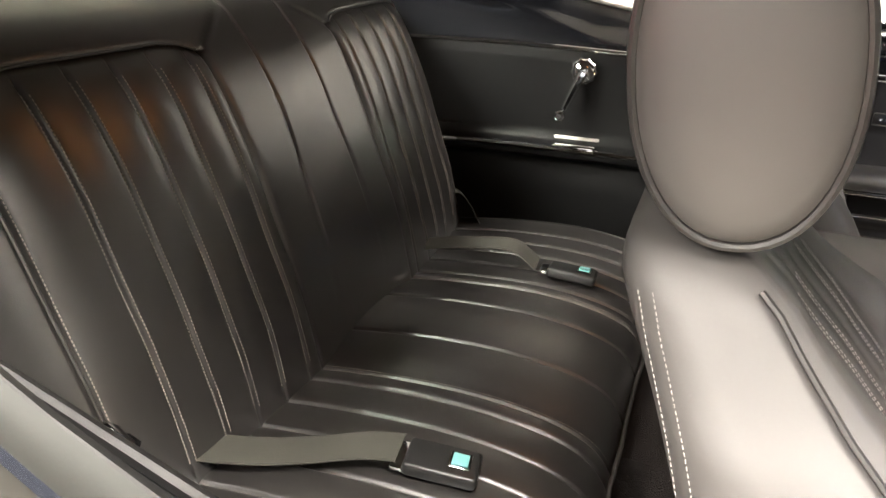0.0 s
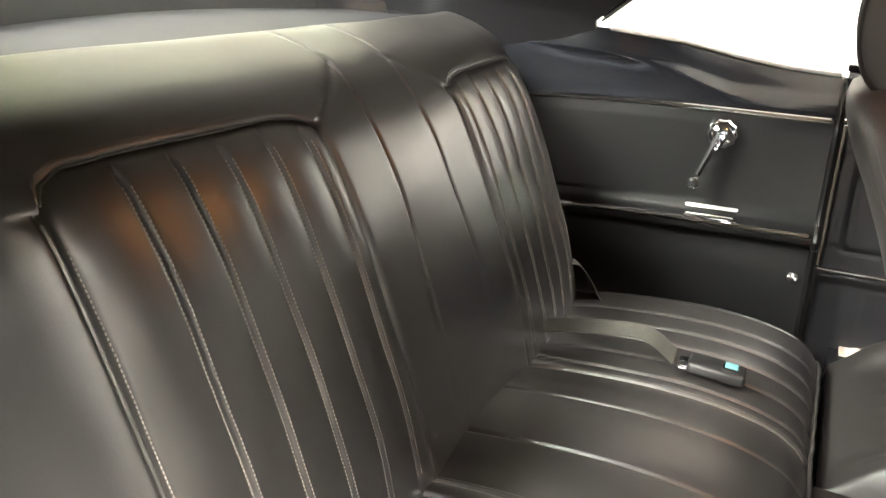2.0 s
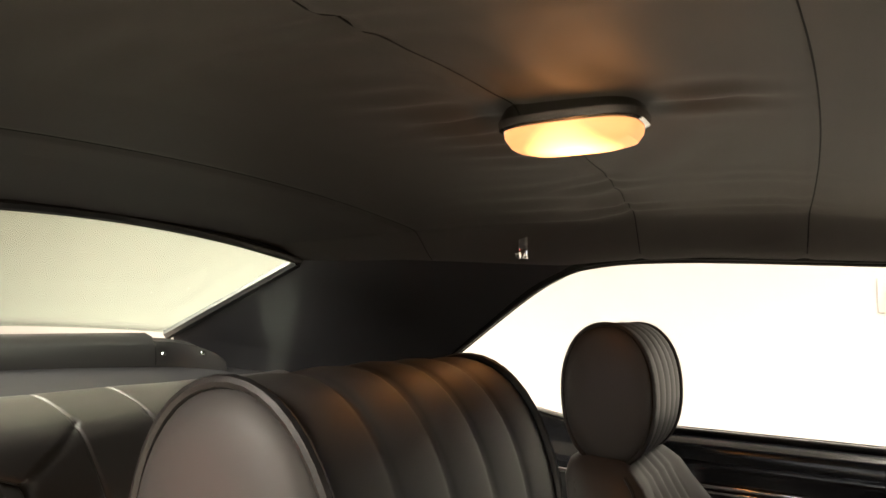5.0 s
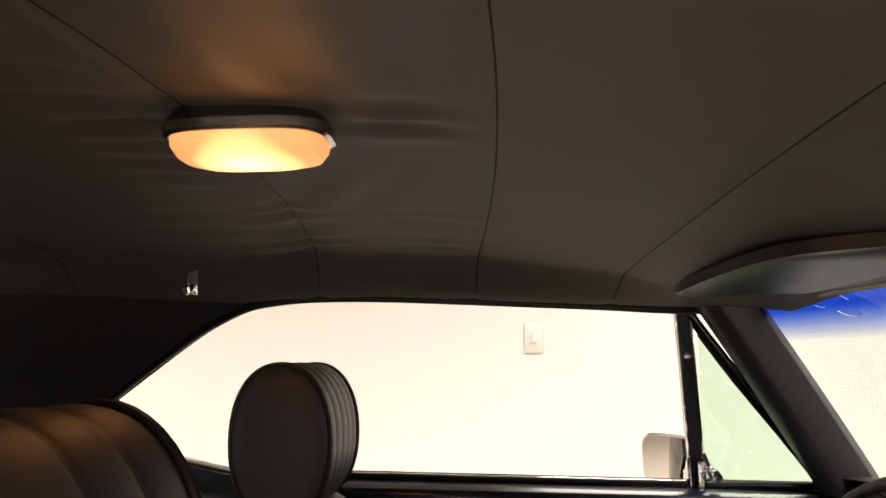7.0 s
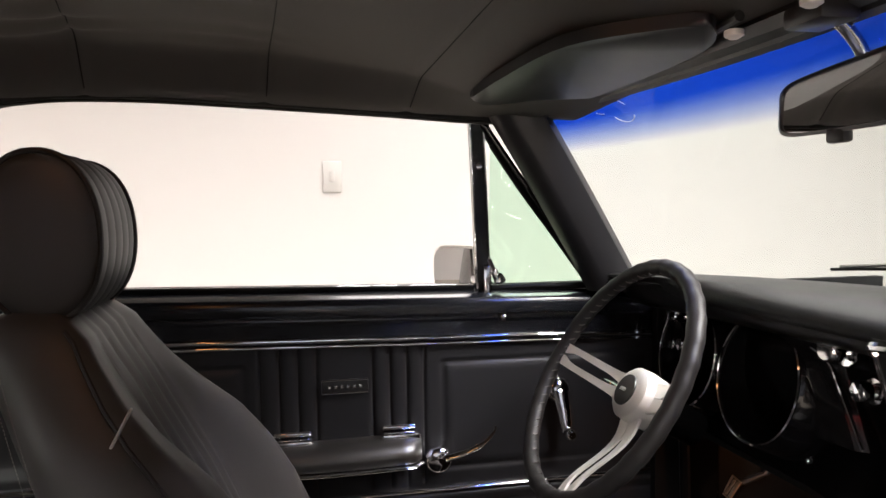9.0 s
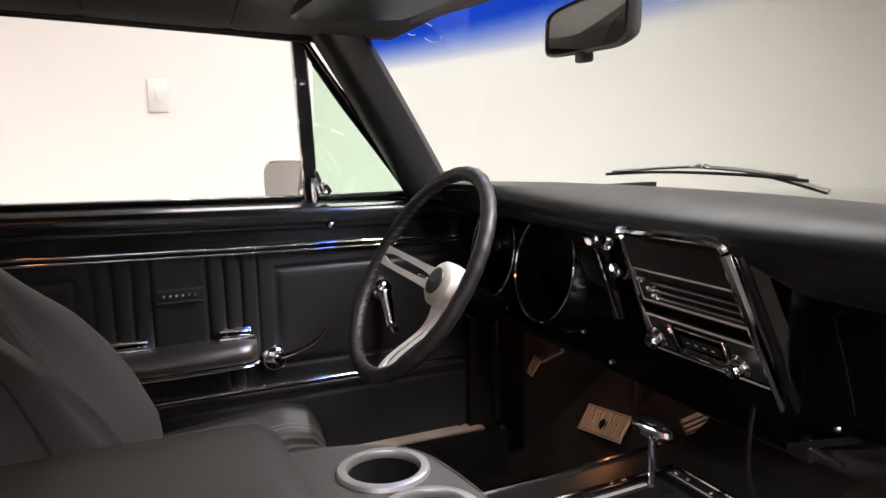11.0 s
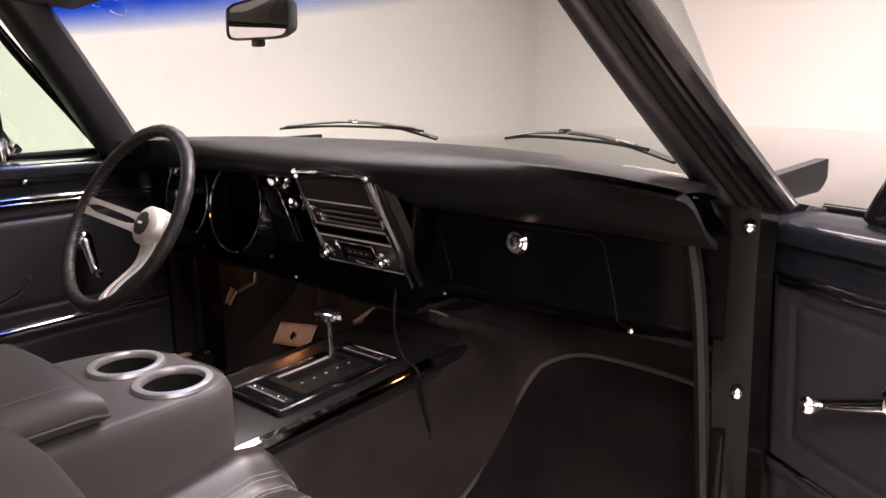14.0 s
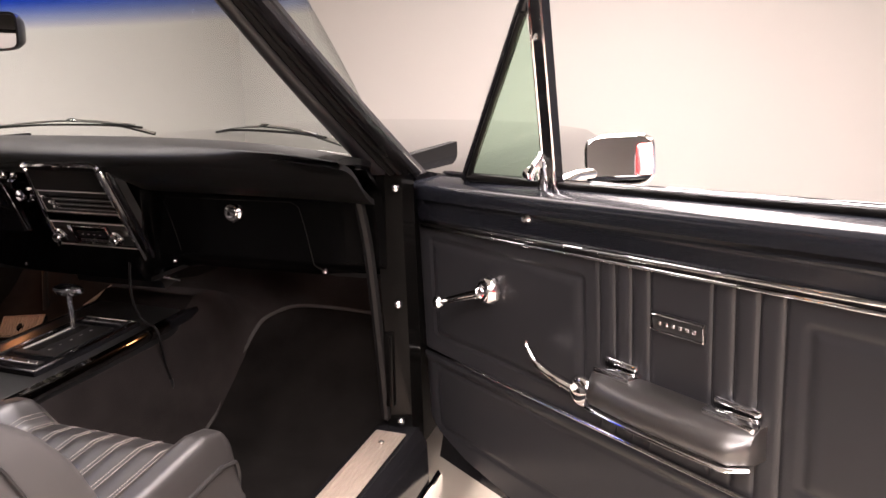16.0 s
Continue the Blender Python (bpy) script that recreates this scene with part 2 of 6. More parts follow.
def loft(bm, rings, cap=True, closed=True):
    rows = [[bm.verts.new(p) for p in r] for r in rings]
    n = len(rows[0])
    for a, b in zip(rows, rows[1:]):
        for i in range(n if closed else n - 1):
            j = (i + 1) % n
            bm.faces.new((a[i], a[j], b[j], b[i]))
    if cap:
        bm.faces.new(rows[0])
        bm.faces.new(rows[-1])
    return bm


def smooth_line(pts, n=6):
    """Catmull-Rom through the points."""
    P = [Vector(p) for p in pts]
    out = []
    for i in range(len(P) - 1):
        a, b, c, d = P[max(i - 1, 0)], P[i], P[i + 1], P[min(i + 2, len(P) - 1)]
        for k in range(n):
            t = k / n
            out.append(0.5 * ((2 * b) + (c - a) * t + (2 * a - 5 * b + 4 * c - d) * t * t + (3 * b - a - 3 * c + d) * t ** 3))
    out.append(P[-1])
    return out


def tube(bm, pts, r, n=8, closed=False, flat=1.0, up=None):
    """A tube along a line; r is one radius or one for each point; flat squeezes it along up."""
    P = [Vector(p) for p in pts]
    rr = r if isinstance(r, (list, tuple)) else [r] * len(P)
    rings, ref = [], Vector(up) if up else None
    for i, p in enumerate(P):
        if closed:
            d = P[(i + 1) % len(P)] - P[i - 1]
        else:
            d = P[min(i + 1, len(P) - 1)] - P[max(i - 1, 0)]
        d.normalize()
        if ref is None:
            ref = Vector((0, 0, 1)) if abs(d.z) < 0.9 else Vector((1, 0, 0))
        s = d.cross(ref)
        s.normalize()
        u = s.cross(d)
        if not up:
            ref = u
        rings.append([p + (s * math.cos(2 * math.pi * k / n) + u * math.sin(2 * math.pi * k / n) * flat) * rr[i] for k in range(n)])
    if closed:
        rows = [[bm.verts.new(q) for q in ring_] for ring_ in rings]
        for i in range(len(rows)):
            a, b = rows[i], rows[(i + 1) % len(rows)]
            for k in range(n):
                bm.faces.new((a[k], a[(k + 1) % n], b[(k + 1) % n], b[k]))
        return bm
    return loft(bm, rings)


def lathe(bm, profile, place, axis=(0, 0, 1), n=28, flute=0.0, flutes=0, cap=True):
    """Turns (radius, height) pairs about axis through place."""
    q = Vector(axis).to_track_quat("Z", "Y")
    rings = []
    for r, h in profile:
        ring_ = []
        for k in range(n):
            a = 2 * math.pi * k / n
            rad = r * (1 + flute * math.cos(flutes * a)) if flutes else r
            ring_.append(Vector(place) + q @ Vector((rad * math.cos(a), rad * math.sin(a), h)))
        rings.append(ring_)
    return loft(bm, rings if cap else rings + rings[:1], cap)


def sheet(bm, f, us, vs, thick):
    """A surface f(u, v) with thickness, closed at its edges; thick is a vector."""
    t = Vector(thick)
    A = [[bm.verts.new(f(u, v)) for u in us] for v in vs]
    B = [[bm.verts.new(Vector(p.co) + t) for p in row] for row in A]
    nu, nv = len(us), len(vs)
    for j in range(nv - 1):
        for i in range(nu - 1):
            bm.faces.new((A[j][i], A[j][i + 1], A[j + 1][i + 1], A[j + 1][i]))
            bm.faces.new((B[j][i], B[j + 1][i], B[j + 1][i + 1], B[j][i + 1]))
    for i in range(nu - 1):
        bm.faces.new((A[0][i], B[0][i], B[0][i + 1], A[0][i + 1]))
        bm.faces.new((A[-1][i], A[-1][i + 1], B[-1][i + 1], B[-1][i]))
    for j in range(nv - 1):
        bm.faces.new((A[j][0], A[j + 1][0], B[j + 1][0], B[j][0]))
        bm.faces.new((A[j][-1], B[j][-1], B[j + 1][-1], A[j + 1][-1]))
    return bm


def slab(bm, outline, thick, bevel=0.0):
    """A flat outline given thickness along a vector."""
    t = Vector(thick)
    a = [bm.verts.new(p) for p in outline]
    b = [bm.verts.new(Vector(p) + t) for p in outline]
    n = len(a)
    fs = [bm.faces.new(a), bm.faces.new(list(reversed(b)))]
    for i in range(n):
        fs.append(bm.faces.new((a[i], b[i], b[(i + 1) % n], a[(i + 1) % n])))
    if bevel:
        es = list({e for f in fs[:2] for e in f.edges})
        bmesh.ops.bevel(bm, geom=es, offset=bevel, segments=2, affect="EDGES", profile=0.5)
    return bm


def stitches(bm, line, pitch=0.0045, length=0.0028, r=0.0006):
    """Short thread dashes along a line."""
    P = [Vector(p) for p in line]
    gap = 0.0
    for a, b in zip(P, P[1:]):
        d = b - a
        L = d.length
        if L < 1e-6:
            continue
        d /= L
        s = gap
        side = d.cross(Vector((0, 0.3, 1))).normalized() * r
        up = side.cross(d).normalized() * r
        while s < L:
            p, q = a + d * s, a + d * (s + length)
            vs = [bm.verts.new(x) for x in (p - side, p + side, p + up, q - side, q + side, q + up)]
            for f in ((0, 1, 2), (5, 4, 3), (0, 3, 4, 1), (1, 4, 5, 2), (2, 5, 3, 0)):
                bm.faces.new([vs[k] for k in f])
            s += pitch
        gap = s - L
    return bm


def sewn(line, mat, parent, label="", pitch=0.0045, length=0.0028, r=0.0006):
    """One row of stitching as a part of its own."""
    return part("stitching", stitches(B(), line, pitch, length, r), mat, parent, label)


def piped(pts, r, mat, parent, n=6):
    """One welt of piping as a part of its own."""
    return part("piping", tube(B(), pts, r, n), mat, parent)


def lerp(table, x):
    """Straight interpolation in a table of (x, y) pairs."""
    if x <= table[0][0]:
        return table[0][1]
    for (a, p), (b, q) in zip(table, table[1:]):
        if x <= b:
            return p + (q - p) * (x - a) / (b - a)
    return table[-1][1]


def ease(a, b, x):
    t = min(1, max(0, (x - a) / (b - a)))
    return t * t * (3 - 2 * t)


def spaced(a, b, n):
    return [a + (b - a) * i / n for i in range(n + 1)]


def B():
    return bmesh.new()


# ---------- the showroom ----------
XL, YF, XR, YB = -2.96, 6.1, 7.2, -10.0
bm = B(); box(bm, (XL - 3, YB - 0.2, -0.2), (XR + 0.2, YF + 0.2, 0.0))
lone("floor", bm, CONCRETE, "pale beige polished concrete showroom floor", "floor", kind="structure")
bm = B(); box(bm, (XL - 0.15, -7.85, 0.0), (XL, YF + 0.15, CEIL))
lone("wall_west", bm, WALL, "plain white painted plaster wall", "wall", kind="structure")
bm = B(); box(bm, (XL, YF, 0.0), (XR, YF + 0.15, CEIL))
lone("wall_north", bm, WALL, "plain white painted plaster wall", "wall", kind="structure")
# Added out of view as a blue-toned reflector beyond the open door.
bm = B(); box(bm, (XR, YB, 0.0), (XR + 0.15, YF, CEIL))
lone("wall_east", bm, BLUE_WALL, "out-of-view showroom wall, blue-grey to tint reflections in the car", "wall", kind="structure")
bm = B(); box(bm, (XL - 3, YB - 0.15, 0.0), (XR, YB, CEIL))
lone("wall_south", bm, WALL, "plain white far wall of the showroom", "wall", kind="structure")
bm = B(); box(bm, (XL - 3.15, YB, 0.0), (XL - 3, -7.85, CEIL))
lone("wall_recess", bm, STEEL_BLUE, "blue-grey wall of the recess", "wall", kind="structure")
bm = B(); box(bm, (XL - 3.2, YB - 0.2, CEIL), (XR + 0.2, YF + 0.2, CEIL + 0.15))
lone("ceiling", bm, CEILING, "unseen showroom ceiling, grey to hold back fill light", "ceiling", kind="structure")

# Housings for the added, unseen lighting panels.
first = None
for lx, ly, watts in LAMP_ROWS:
    if first is None:
        first = thing("ceiling_light", (lx, ly, CEIL), "unseen broad panel lamp added under the ceiling to light the car", "lamp", "ceiling lamps")
        bm = B(); box(bm, (lx - 0.54, ly - 1.14, CEIL - 0.06), (lx + 0.54, ly + 1.14, CEIL), 0.01)
        part("housing", bm, WALL, first)
        bm = B(); box(bm, (lx - 0.5, ly - 1.1, CEIL - 0.075), (lx + 0.5, ly + 1.1, CEIL - 0.062), 0.004)
        part("diffuser", bm, TUBE, first, "glowing white diffuser")
    else:
        copy_thing(first, Matrix.Translation((lx, ly, CEIL)))

sw = thing("light_switch", (XL, 0.51, 1.27), "cream light switch plate on the white wall", "switch")
bm = B(); box(bm, (XL, 0.466, 1.197), (XL + 0.012, 0.556, 1.347), 0.004)
part("plate", bm, SWITCH, sw)
bm = B(); box(bm, (XL + 0.0125, 0.499, 1.247), (XL + 0.02, 0.523, 1.297), 0.002)
part("rocker", bm, SWITCH, sw)

# a red off-roader parked behind, seen in the door mirror
redcar = thing("parked_car", (5.35, -7.15, 0), "red boxy off-road car parked on the concrete", "car")
prof = [(-2.0, 0.45), (-2.0, 1.05), (-0.9, 1.12), (-0.55, 1.56), (1.6, 1.56), (1.9, 1.0), (1.95, 0.45)]
bm = B(); slab(bm, [(4.55, -7.15 + a, b) for a, b in prof], (1.6, 0, 0), 0.05)
part("body", bm, CAR_RED, redcar)
bm = B(); slab(bm, [(4.54, -7.15 + a, b) for a, b in ((-0.75, 1.15), (-0.5, 1.47), (0.25, 1.47), (0.25, 1.15))], (0.02, 0, 0), 0.004)
part("side_window", bm, CAR_GLASS, redcar)
bm = B(); slab(bm, [(4.54, -7.15 + a, b) for a, b in ((0.35, 1.15), (0.35, 1.47), (1.45, 1.47), (1.6, 1.15))], (0.02, 0, 0), 0.004)
part("side_window", bm, CAR_GLASS, redcar)
bm = B(); slab(bm, [(4.76, -5.49, 1.42), (5.94, -5.49, 1.42), (5.96, -5.36, 1.23), (4.74, -5.36, 1.23)], (0, 0.04, 0.012), 0.004)
part("windscreen", bm, CAR_GLASS, redcar)
for wx in (4.63, 6.07):
    for wy in (-8.45, -5.85):
        bm = B(); lathe(bm, [(0.2, -0.12), (0.34, -0.12), (0.38, -0.08), (0.38, 0.08), (0.34, 0.12), (0.2, 0.12)], (wx, wy, 0.38), (1, 0, 0), 28)
        w = part("wheel", bm, TYRE, redcar)
        bm = B(); lathe(bm, [(0.2, -0.1), (0.2, 0.1), (0.08, 0.125)], (wx, wy, 0.38), (1, 0, 0), 20)
        part("rim", bm, ALU, w)
redcar.matrix_world = Matrix.Translation((5.06, -5.235, 0)) @ Matrix.Rotation(radians(25.5), 4, "Z")


# ---------- car shell ----------
def trim_z(y):
    return 0.851 - 0.021 * y


RAIL = [(-0.517, 1.021), (-0.44, 1.077), (-0.362, 1.132), (-0.30, 1.175), (-0.236, 1.216), (-0.185, 1.241), (-0.141, 1.257), (-0.10, 1.265), (-0.03, 1.272), (0.1, 1.272), (0.3, 1.263), (0.5, 1.253), (0.63, 1.245), (0.74, 1.243)]


def head_z(x, y):
    """Headliner height: bows with sag between them."""
    zc = lerp([(-0.72, 1.322), (-0.5, 1.352), (-0.25, 1.374), (0.0, 1.386), (0.25, 1.378), (0.5, 1.345), (0.7, 1.29), (0.86, 1.262)], y)
    a = abs(x)
    z = zc - 0.040 * min(1, a / 0.585) ** 2
    ex = edge_x(y)
    if a > ex - 0.10:
        z = z + (edge_z(y) - z) * ease(ex - 0.10, ex, a)
    return z


def edge_x(y):
    return lerp([(-0.72, 0.478), (-0.45, 0.575), (-0.17, 0.648), (0.0, 0.660), (0.86, 0.66)], y)


def edge_z(y):
    return lerp([(-0.72, 1.278), (-0.45, 1.272), (-0.17, 1.266), (-0.05, 1.275), (0.1, 1.277), (0.3, 1.267), (0.5, 1.257), (0.86, 1.243)], y)


SEAMS = (-0.42, 0.03, 0.315, 0.56)


def seam_y(s, x):
    """The sewn seams bow backwards towards the sides."""
    return s - (0.095 * x * x if s > 0 else 0.0)


def liner(u, v):
    y = v
    ye = y + (0.07 * (1 - u * u) if y > 0.6 else 0) * ease(0.6, 0.79, y)
    x = u * edge_x(y)
    z = head_z(u * edge_x(y), y)
    # sag between the bows, drawn-up seams, side puckers
    for s in SEAMS:
        z += 0.003 * math.exp(-((y - seam_y(s, x)) / 0.010) ** 2)
    a = abs(x)
    puck = ease(0.20, 0.45, a) * (1 - ease(0.58, 0.66, a))
    puck2 = math.exp(-((y - 0.06) / 0.17) ** 2)
    z += 0.0042 * puck * puck2 * math.sin(a * 92 + 7 * y + 1.8 * math.sin(11 * y) + 1.2 * math.sin(37 * a)) * (0.55 + 0.45 * math.sin(23 * y + 2))
    z += 0.0030 * puck * math.exp(-((y + 0.12) / 0.09) ** 2) * math.sin(a * 74 - 15 * y + 1.1)
    # creases running out from the lamp
    z += 0.0035 * math.exp(-((y + 0.06) / 0.05) ** 2) * ease(0.30, 0.08, a) * math.sin(x * 95 + 30 * y) * ease(0.0, 0.03, abs(y - 0.0))
    z += 0.003 * ease(0.06, 0.14, a) * ease(0.42, 0.25, a) * math.exp(-((y - 0.10) / 0.10) ** 2) * math.sin(y * 62 + 18 * x * (1 if x > 0 else -1) + 1.5 * math.sin(12 * x))
    z += 0.006 * math.exp(-((x - 0.02) / 0.05) ** 2) * (math.exp(-((y - 0.22) / 0.05) ** 2) + math.exp(-((y + 0.06) / 0.06) ** 2)) * math.sin(x * 85 + 6 * y)
    return Vector((x, ye, z))


bm = B()
vs = spaced(-0.72, 0.79, 260)
sheet(bm, liner, spaced(-1, 1, 170), vs, (0, 0, 0.02))
lone("headliner", bm, CLOTH, "dark charcoal cloth headliner sagging slightly between its bows", "headliner", kind="structure", sharp=60)
# seam welts
for s in SEAMS:
    bm = B()
    tube(bm, [liner(u, seam_y(s, u * 0.64)) + Vector((0, 0, 0.0004)) for u in spaced(-0.97, 0.97, 80)], 0.0012, 5)
    lone("headliner_seam", bm, MATT, "dark sewn seam across the headliner", "seam", kind="structure")

# outer roof skin, bonnet, tail
bm = B(); sheet(bm, lambda u, v: Vector((u * (edge_x(v) + 0.06), v + (0.06 * (1 - u * u) if v > 0.6 else 0) * ease(0.6, 0.79, v), head_z(u * 0.5, v) + 0.035 - 0.03 * u * u)), spaced(-1, 1, 24), spaced(-0.74, 0.80, 30), (0, 0, 0.01))
lone("roof", bm, GLOSS, "gloss black steel roof of the coupe", "car roof", kind="structure")
bm = B(); sheet(bm, lambda u, v: Vector((u * 0.91, 1.29 - 0.16 * u * u * (1 - v) + 0.10 * ease(0.8, 1.0, abs(u)) * (1 - v) + v * 2.0, 0.935 - 0.06 * v - 0.06 * abs(u) ** 3 - 0.05 * ease(0.86, 1.0, abs(u)))), spaced(-1, 1, 30), spaced(0, 1, 16), (0, 0, -0.02))
lone("bonnet", bm, GLOSS_PAINT, "long gloss black bonnet and wing tops", "bonnet", kind="structure")
bm = B(); sheet(bm, lambda u, v: Vector((u * 0.8, -1.13 + 0.10 * u * u - v * 0.75, 1.085 - 0.06 * v - 0.06 * abs(u) ** 3)), spaced(-1, 1, 24), spaced(0, 1, 10), (0, 0, -0.02))
lone("boot_lid", bm, GLOSS, "gloss black boot lid behind the rear window", "boot lid", kind="structure")

# floor pan with tunnel, firewall and toe board
def floor_f(u, v):
    y = v
    z = lerp([(-0.9, 0.30), (0.1, 0.26), (1.12, 0.26), (1.40, 0.455), (1.55, 0.62)], y)
    tun = (0.16 + 0.095 * ease(0.3, 0.7, y)) * (1 - ease(0.135, 0.212, abs(u))) * ease(1.50, 1.18, y)
    return Vector((u, y, z + tun))


bm = B(); sheet(bm, floor_f, spaced(-0.74, 0.70, 48), spaced(-0.6, 1.55, 44), (0, 0, -0.02))
lone("carpet", bm, CARPET, "dark moulded carpet over floor and transmission tunnel", "carpet", kind="structure")
bm = B(); box(bm, (-0.76, 1.56, 0.25), (0.76, 1.60, 0.88))
lone("bulkhead", bm, MATT, "matt black bulkhead behind the dashboard", "bulkhead", kind="structure")
for s in (-1, 1):
    # kick panels, door pillars, quarter trims, pillars, rails: both sides alike
    bm = B(); sheet(bm, lambda u, v: Vector((s * (0.685 + 0.02 * (1 - v)), (1.10 if s > 0 else 1.02) + u * (0.44 if s > 0 else 0.52), 0.27 + v * 0.66)), spaced(0, 1, 10), spaced(0, 1, 10), (s * 0.02, 0, 0))
    lone("kick_panel", bm, MATT, "black plastic kick panel in the footwell", "kick panel", kind="structure")
    bm = B()
    sec = [(0.0, 0.0), (0.05, 0.012), (0.062, 0.045), (0.05, 0.075), (0.012, 0.085), (0.0, 0.07)]
    loft(bm, [[Vector((s * (0.695 + a - 0.012 * k), 1.085 + b, z)) for a, b in sec] for k, z in ((0, 0.30), (0.2, 0.45), (0.6, 0.65), (1, 0.80), (1, 0.925))])
    hp = thing("door_pillar", (s * 0.70, 1.12, 0.3), "gloss black painted door hinge pillar with bolts", "pillar", "pillars", kind="structure")
    part("post", bm, JAMB, hp)
    for z in (0.385, 0.643, 0.88):
        bm = B(); lathe(bm, [(0.009, 0), (0.009, 0.004), (0.006, 0.008), (0.003, 0.009)], (s * 0.722, 1.088, z), (s * 0.25, -1, 0), 10)
        part("bolt", bm, CHROME, hp)
    bm = B(); tube(bm, smooth_line([(s * 0.69, 1.085, 0.39), (s * 0.686, 1.08, 0.5), (s * 0.672, 1.065, 0.75), (s * 0.66, 1.045, 0.87), (s * 0.66, 1.02, 0.925)]), 0.011, 8)
    part("weatherstrip", bm, RUBBER, hp)
    bm = B(); box(bm, (s * 0.70 - 0.012, 1.075, 0.42), (s * 0.70 + 0.012, 1.087, 0.58), 0.004)
    part("hinge_plate", bm, JAMB, hp)
    # windscreen pillar
    ap = thing("windscreen_pillar", (s * 0.69, 1.0, 0.93), "black padded windscreen pillar trim with a chrome screw", "pillar", "pillars", kind="structure")
    if s < 0:
        rings = []
        for t in spaced(0, 1, 10):
            yr, yf = 0.885 - 0.225 * t, 0.975 - 0.222 * t
            z = 0.92 + 0.345 * t + 0.005 * math.sin(t * 3)
            xo, xi = 0.735 - 0.060 * t, 0.672 - 0.055 * t
            rings.append([Vector((s * x, y, z)) for x, y in ((xo, yr + 0.01), (xo - 0.02, yr), (xi + 0.012, yr + 0.012), (xi, yr + 0.035), (xi, yf), (xi + 0.02, yf + 0.02), (xo, yf + 0.02))])
        bm = B(); loft(bm, rings)
        part("pillar_trim", bm, VINYL, ap, sharp=50)
        bm = B(); tube(bm, smooth_line([(s * 0.757, 0.99, 0.925), (s * 0.735, 0.92, 1.01), (s * 0.70, 0.79, 1.16), (s * 0.675, 0.705, 1.25), (s * 0.675, 0.67, 1.272)]), 0.010, 8)
        part("drip_rail", bm, GLOSS, ap, "gloss black drip rail")
        bm = B(); tube(bm, smooth_line([(s * 0.728, 0.955, 0.925), (s * 0.712, 0.89, 1.0), (s * 0.685, 0.78, 1.14), (s * 0.662, 0.69, 1.24)]), 0.009, 8)
        part("weatherstrip", bm, RUBBER, ap)
        bm = B(); tube(bm, smooth_line([(s * 0.765, 0.98, 0.935), (s * 0.742, 0.905, 1.02), (s * 0.708, 0.778, 1.168), (s * 0.684, 0.69, 1.26)]), 0.0035, 6)
        part("bright_strip", bm, CHROME, ap)
    else:
        # open side: trim, seals and drip rail lie side by side across the pillar
        def across(t, f):
            xi, xo = 0.660 - 0.045 * t, 0.768 - 0.088 * t
            return Vector((xi + (xo - xi) * f, 1.085 - 0.450 * t - 0.012 * math.sin(math.pi * t), 0.915 + 0.335 * t))
        bm = B(); loft(bm, [[across(t, 0.0) + Vector((0, 0.005, 0)), across(t, 0.05) + Vector((0, -0.012, 0)), across(t, 0.22) + Vector((0, -0.02, 0)), across(t, 0.36) + Vector((0, -0.012, 0)), across(t, 0.40) + Vector((0, 0.006, 0)), across(t, 0.95) + Vector((0, 0.012, 0)), across(t, 0.95) + Vector((0, 0.05, 0)), across(t, 0.15) + Vector((0, 0.04, 0))] for t in spaced(-0.03, 1, 12)])
        part("pillar_trim", bm, VINYL, ap, sharp=60)
        for nm, f, o, r_, mt in (("weatherstrip", 0.50, 0.0, 0.0095, RUBBER), ("weatherstrip", 0.66, 0.0, 0.0075, RUBBER), ("gloss_strip", 0.79, 0.0, 0.0055, GLOSS), ("drip_rail", 0.96, 0.004, 0.0105, GLOSS), ("bright_strip", 1.03, 0.006, 0.003, CHROME)):
            bm = B(); tube(bm, [across(t, f) + Vector((0, o, 0)) for t in spaced(-0.01, 1.03, 14)], r_, 8)
            part(nm, bm, mt, ap)
    bm = B(); lathe(bm, [(0.010, 0), (0.010, 0.002), (0.006, 0.004), (0.003, 0.003)], (s * 0.654, 0.722, 1.238), (-s, 0, -0.1), 12)
    part("screw", bm, CHROME, ap)
    # roof side rail with weatherstrip
    rl = thing("roof_rail", (s * 0.66, 0.1, 1.27), "black roof side rail with rubber weatherstrip", "roof rail", "roof rails", kind="structure")
    line = smooth_line([(s * lerp([(-0.517, 0.70), (-0.362, 0.675), (-0.236, 0.655), (-0.141, 0.650), (0, 0.662), (0.74, 0.668)], y), y + 0.008 * ease(-0.1, -0.25, y), z + 0.006) for y, z in RAIL], 4)
    bm = B(); tube(bm, [p + Vector((s * 0.012, 0, 0.004)) for p in line], 0.013, 8)
    part("weatherstrip", bm, RUBBER, rl)
    bm = B(); tube(bm, [p + Vector((s * 0.034, 0, 0.016)) for p in line if p.y > (-0.12 if s < 0 else -0.5)], 0.016, 8)
    part("outer_rail", bm, GLOSS, rl)
    bm = B(); tube(bm, [p + Vector((s * 0.064, 0, 0.034)) for p in line], 0.024, 8)
    part("gutter", bm, PAINT, rl)
    bm = B(); tube(bm, [p + Vector((s * 0.0, 0, -0.009)) for p in line], 0.003, 6)
    part("lip", bm, PLASTIC, rl)
    # sail panel
    fr = smooth_line([(s * 0.700, -0.522, 1.018), (s * 0.675, -0.364, 1.130), (s * 0.655, -0.240, 1.213), (s * 0.650, -0.144, 1.255)], 6)

    def sail(u, v):
        if v < 0:
            return sail(u, 0) + Vector((s * 0.035, 0, 0.4 * v))
        k = v * (len(fr) - 1)
        i = min(int(k), len(fr) - 2)
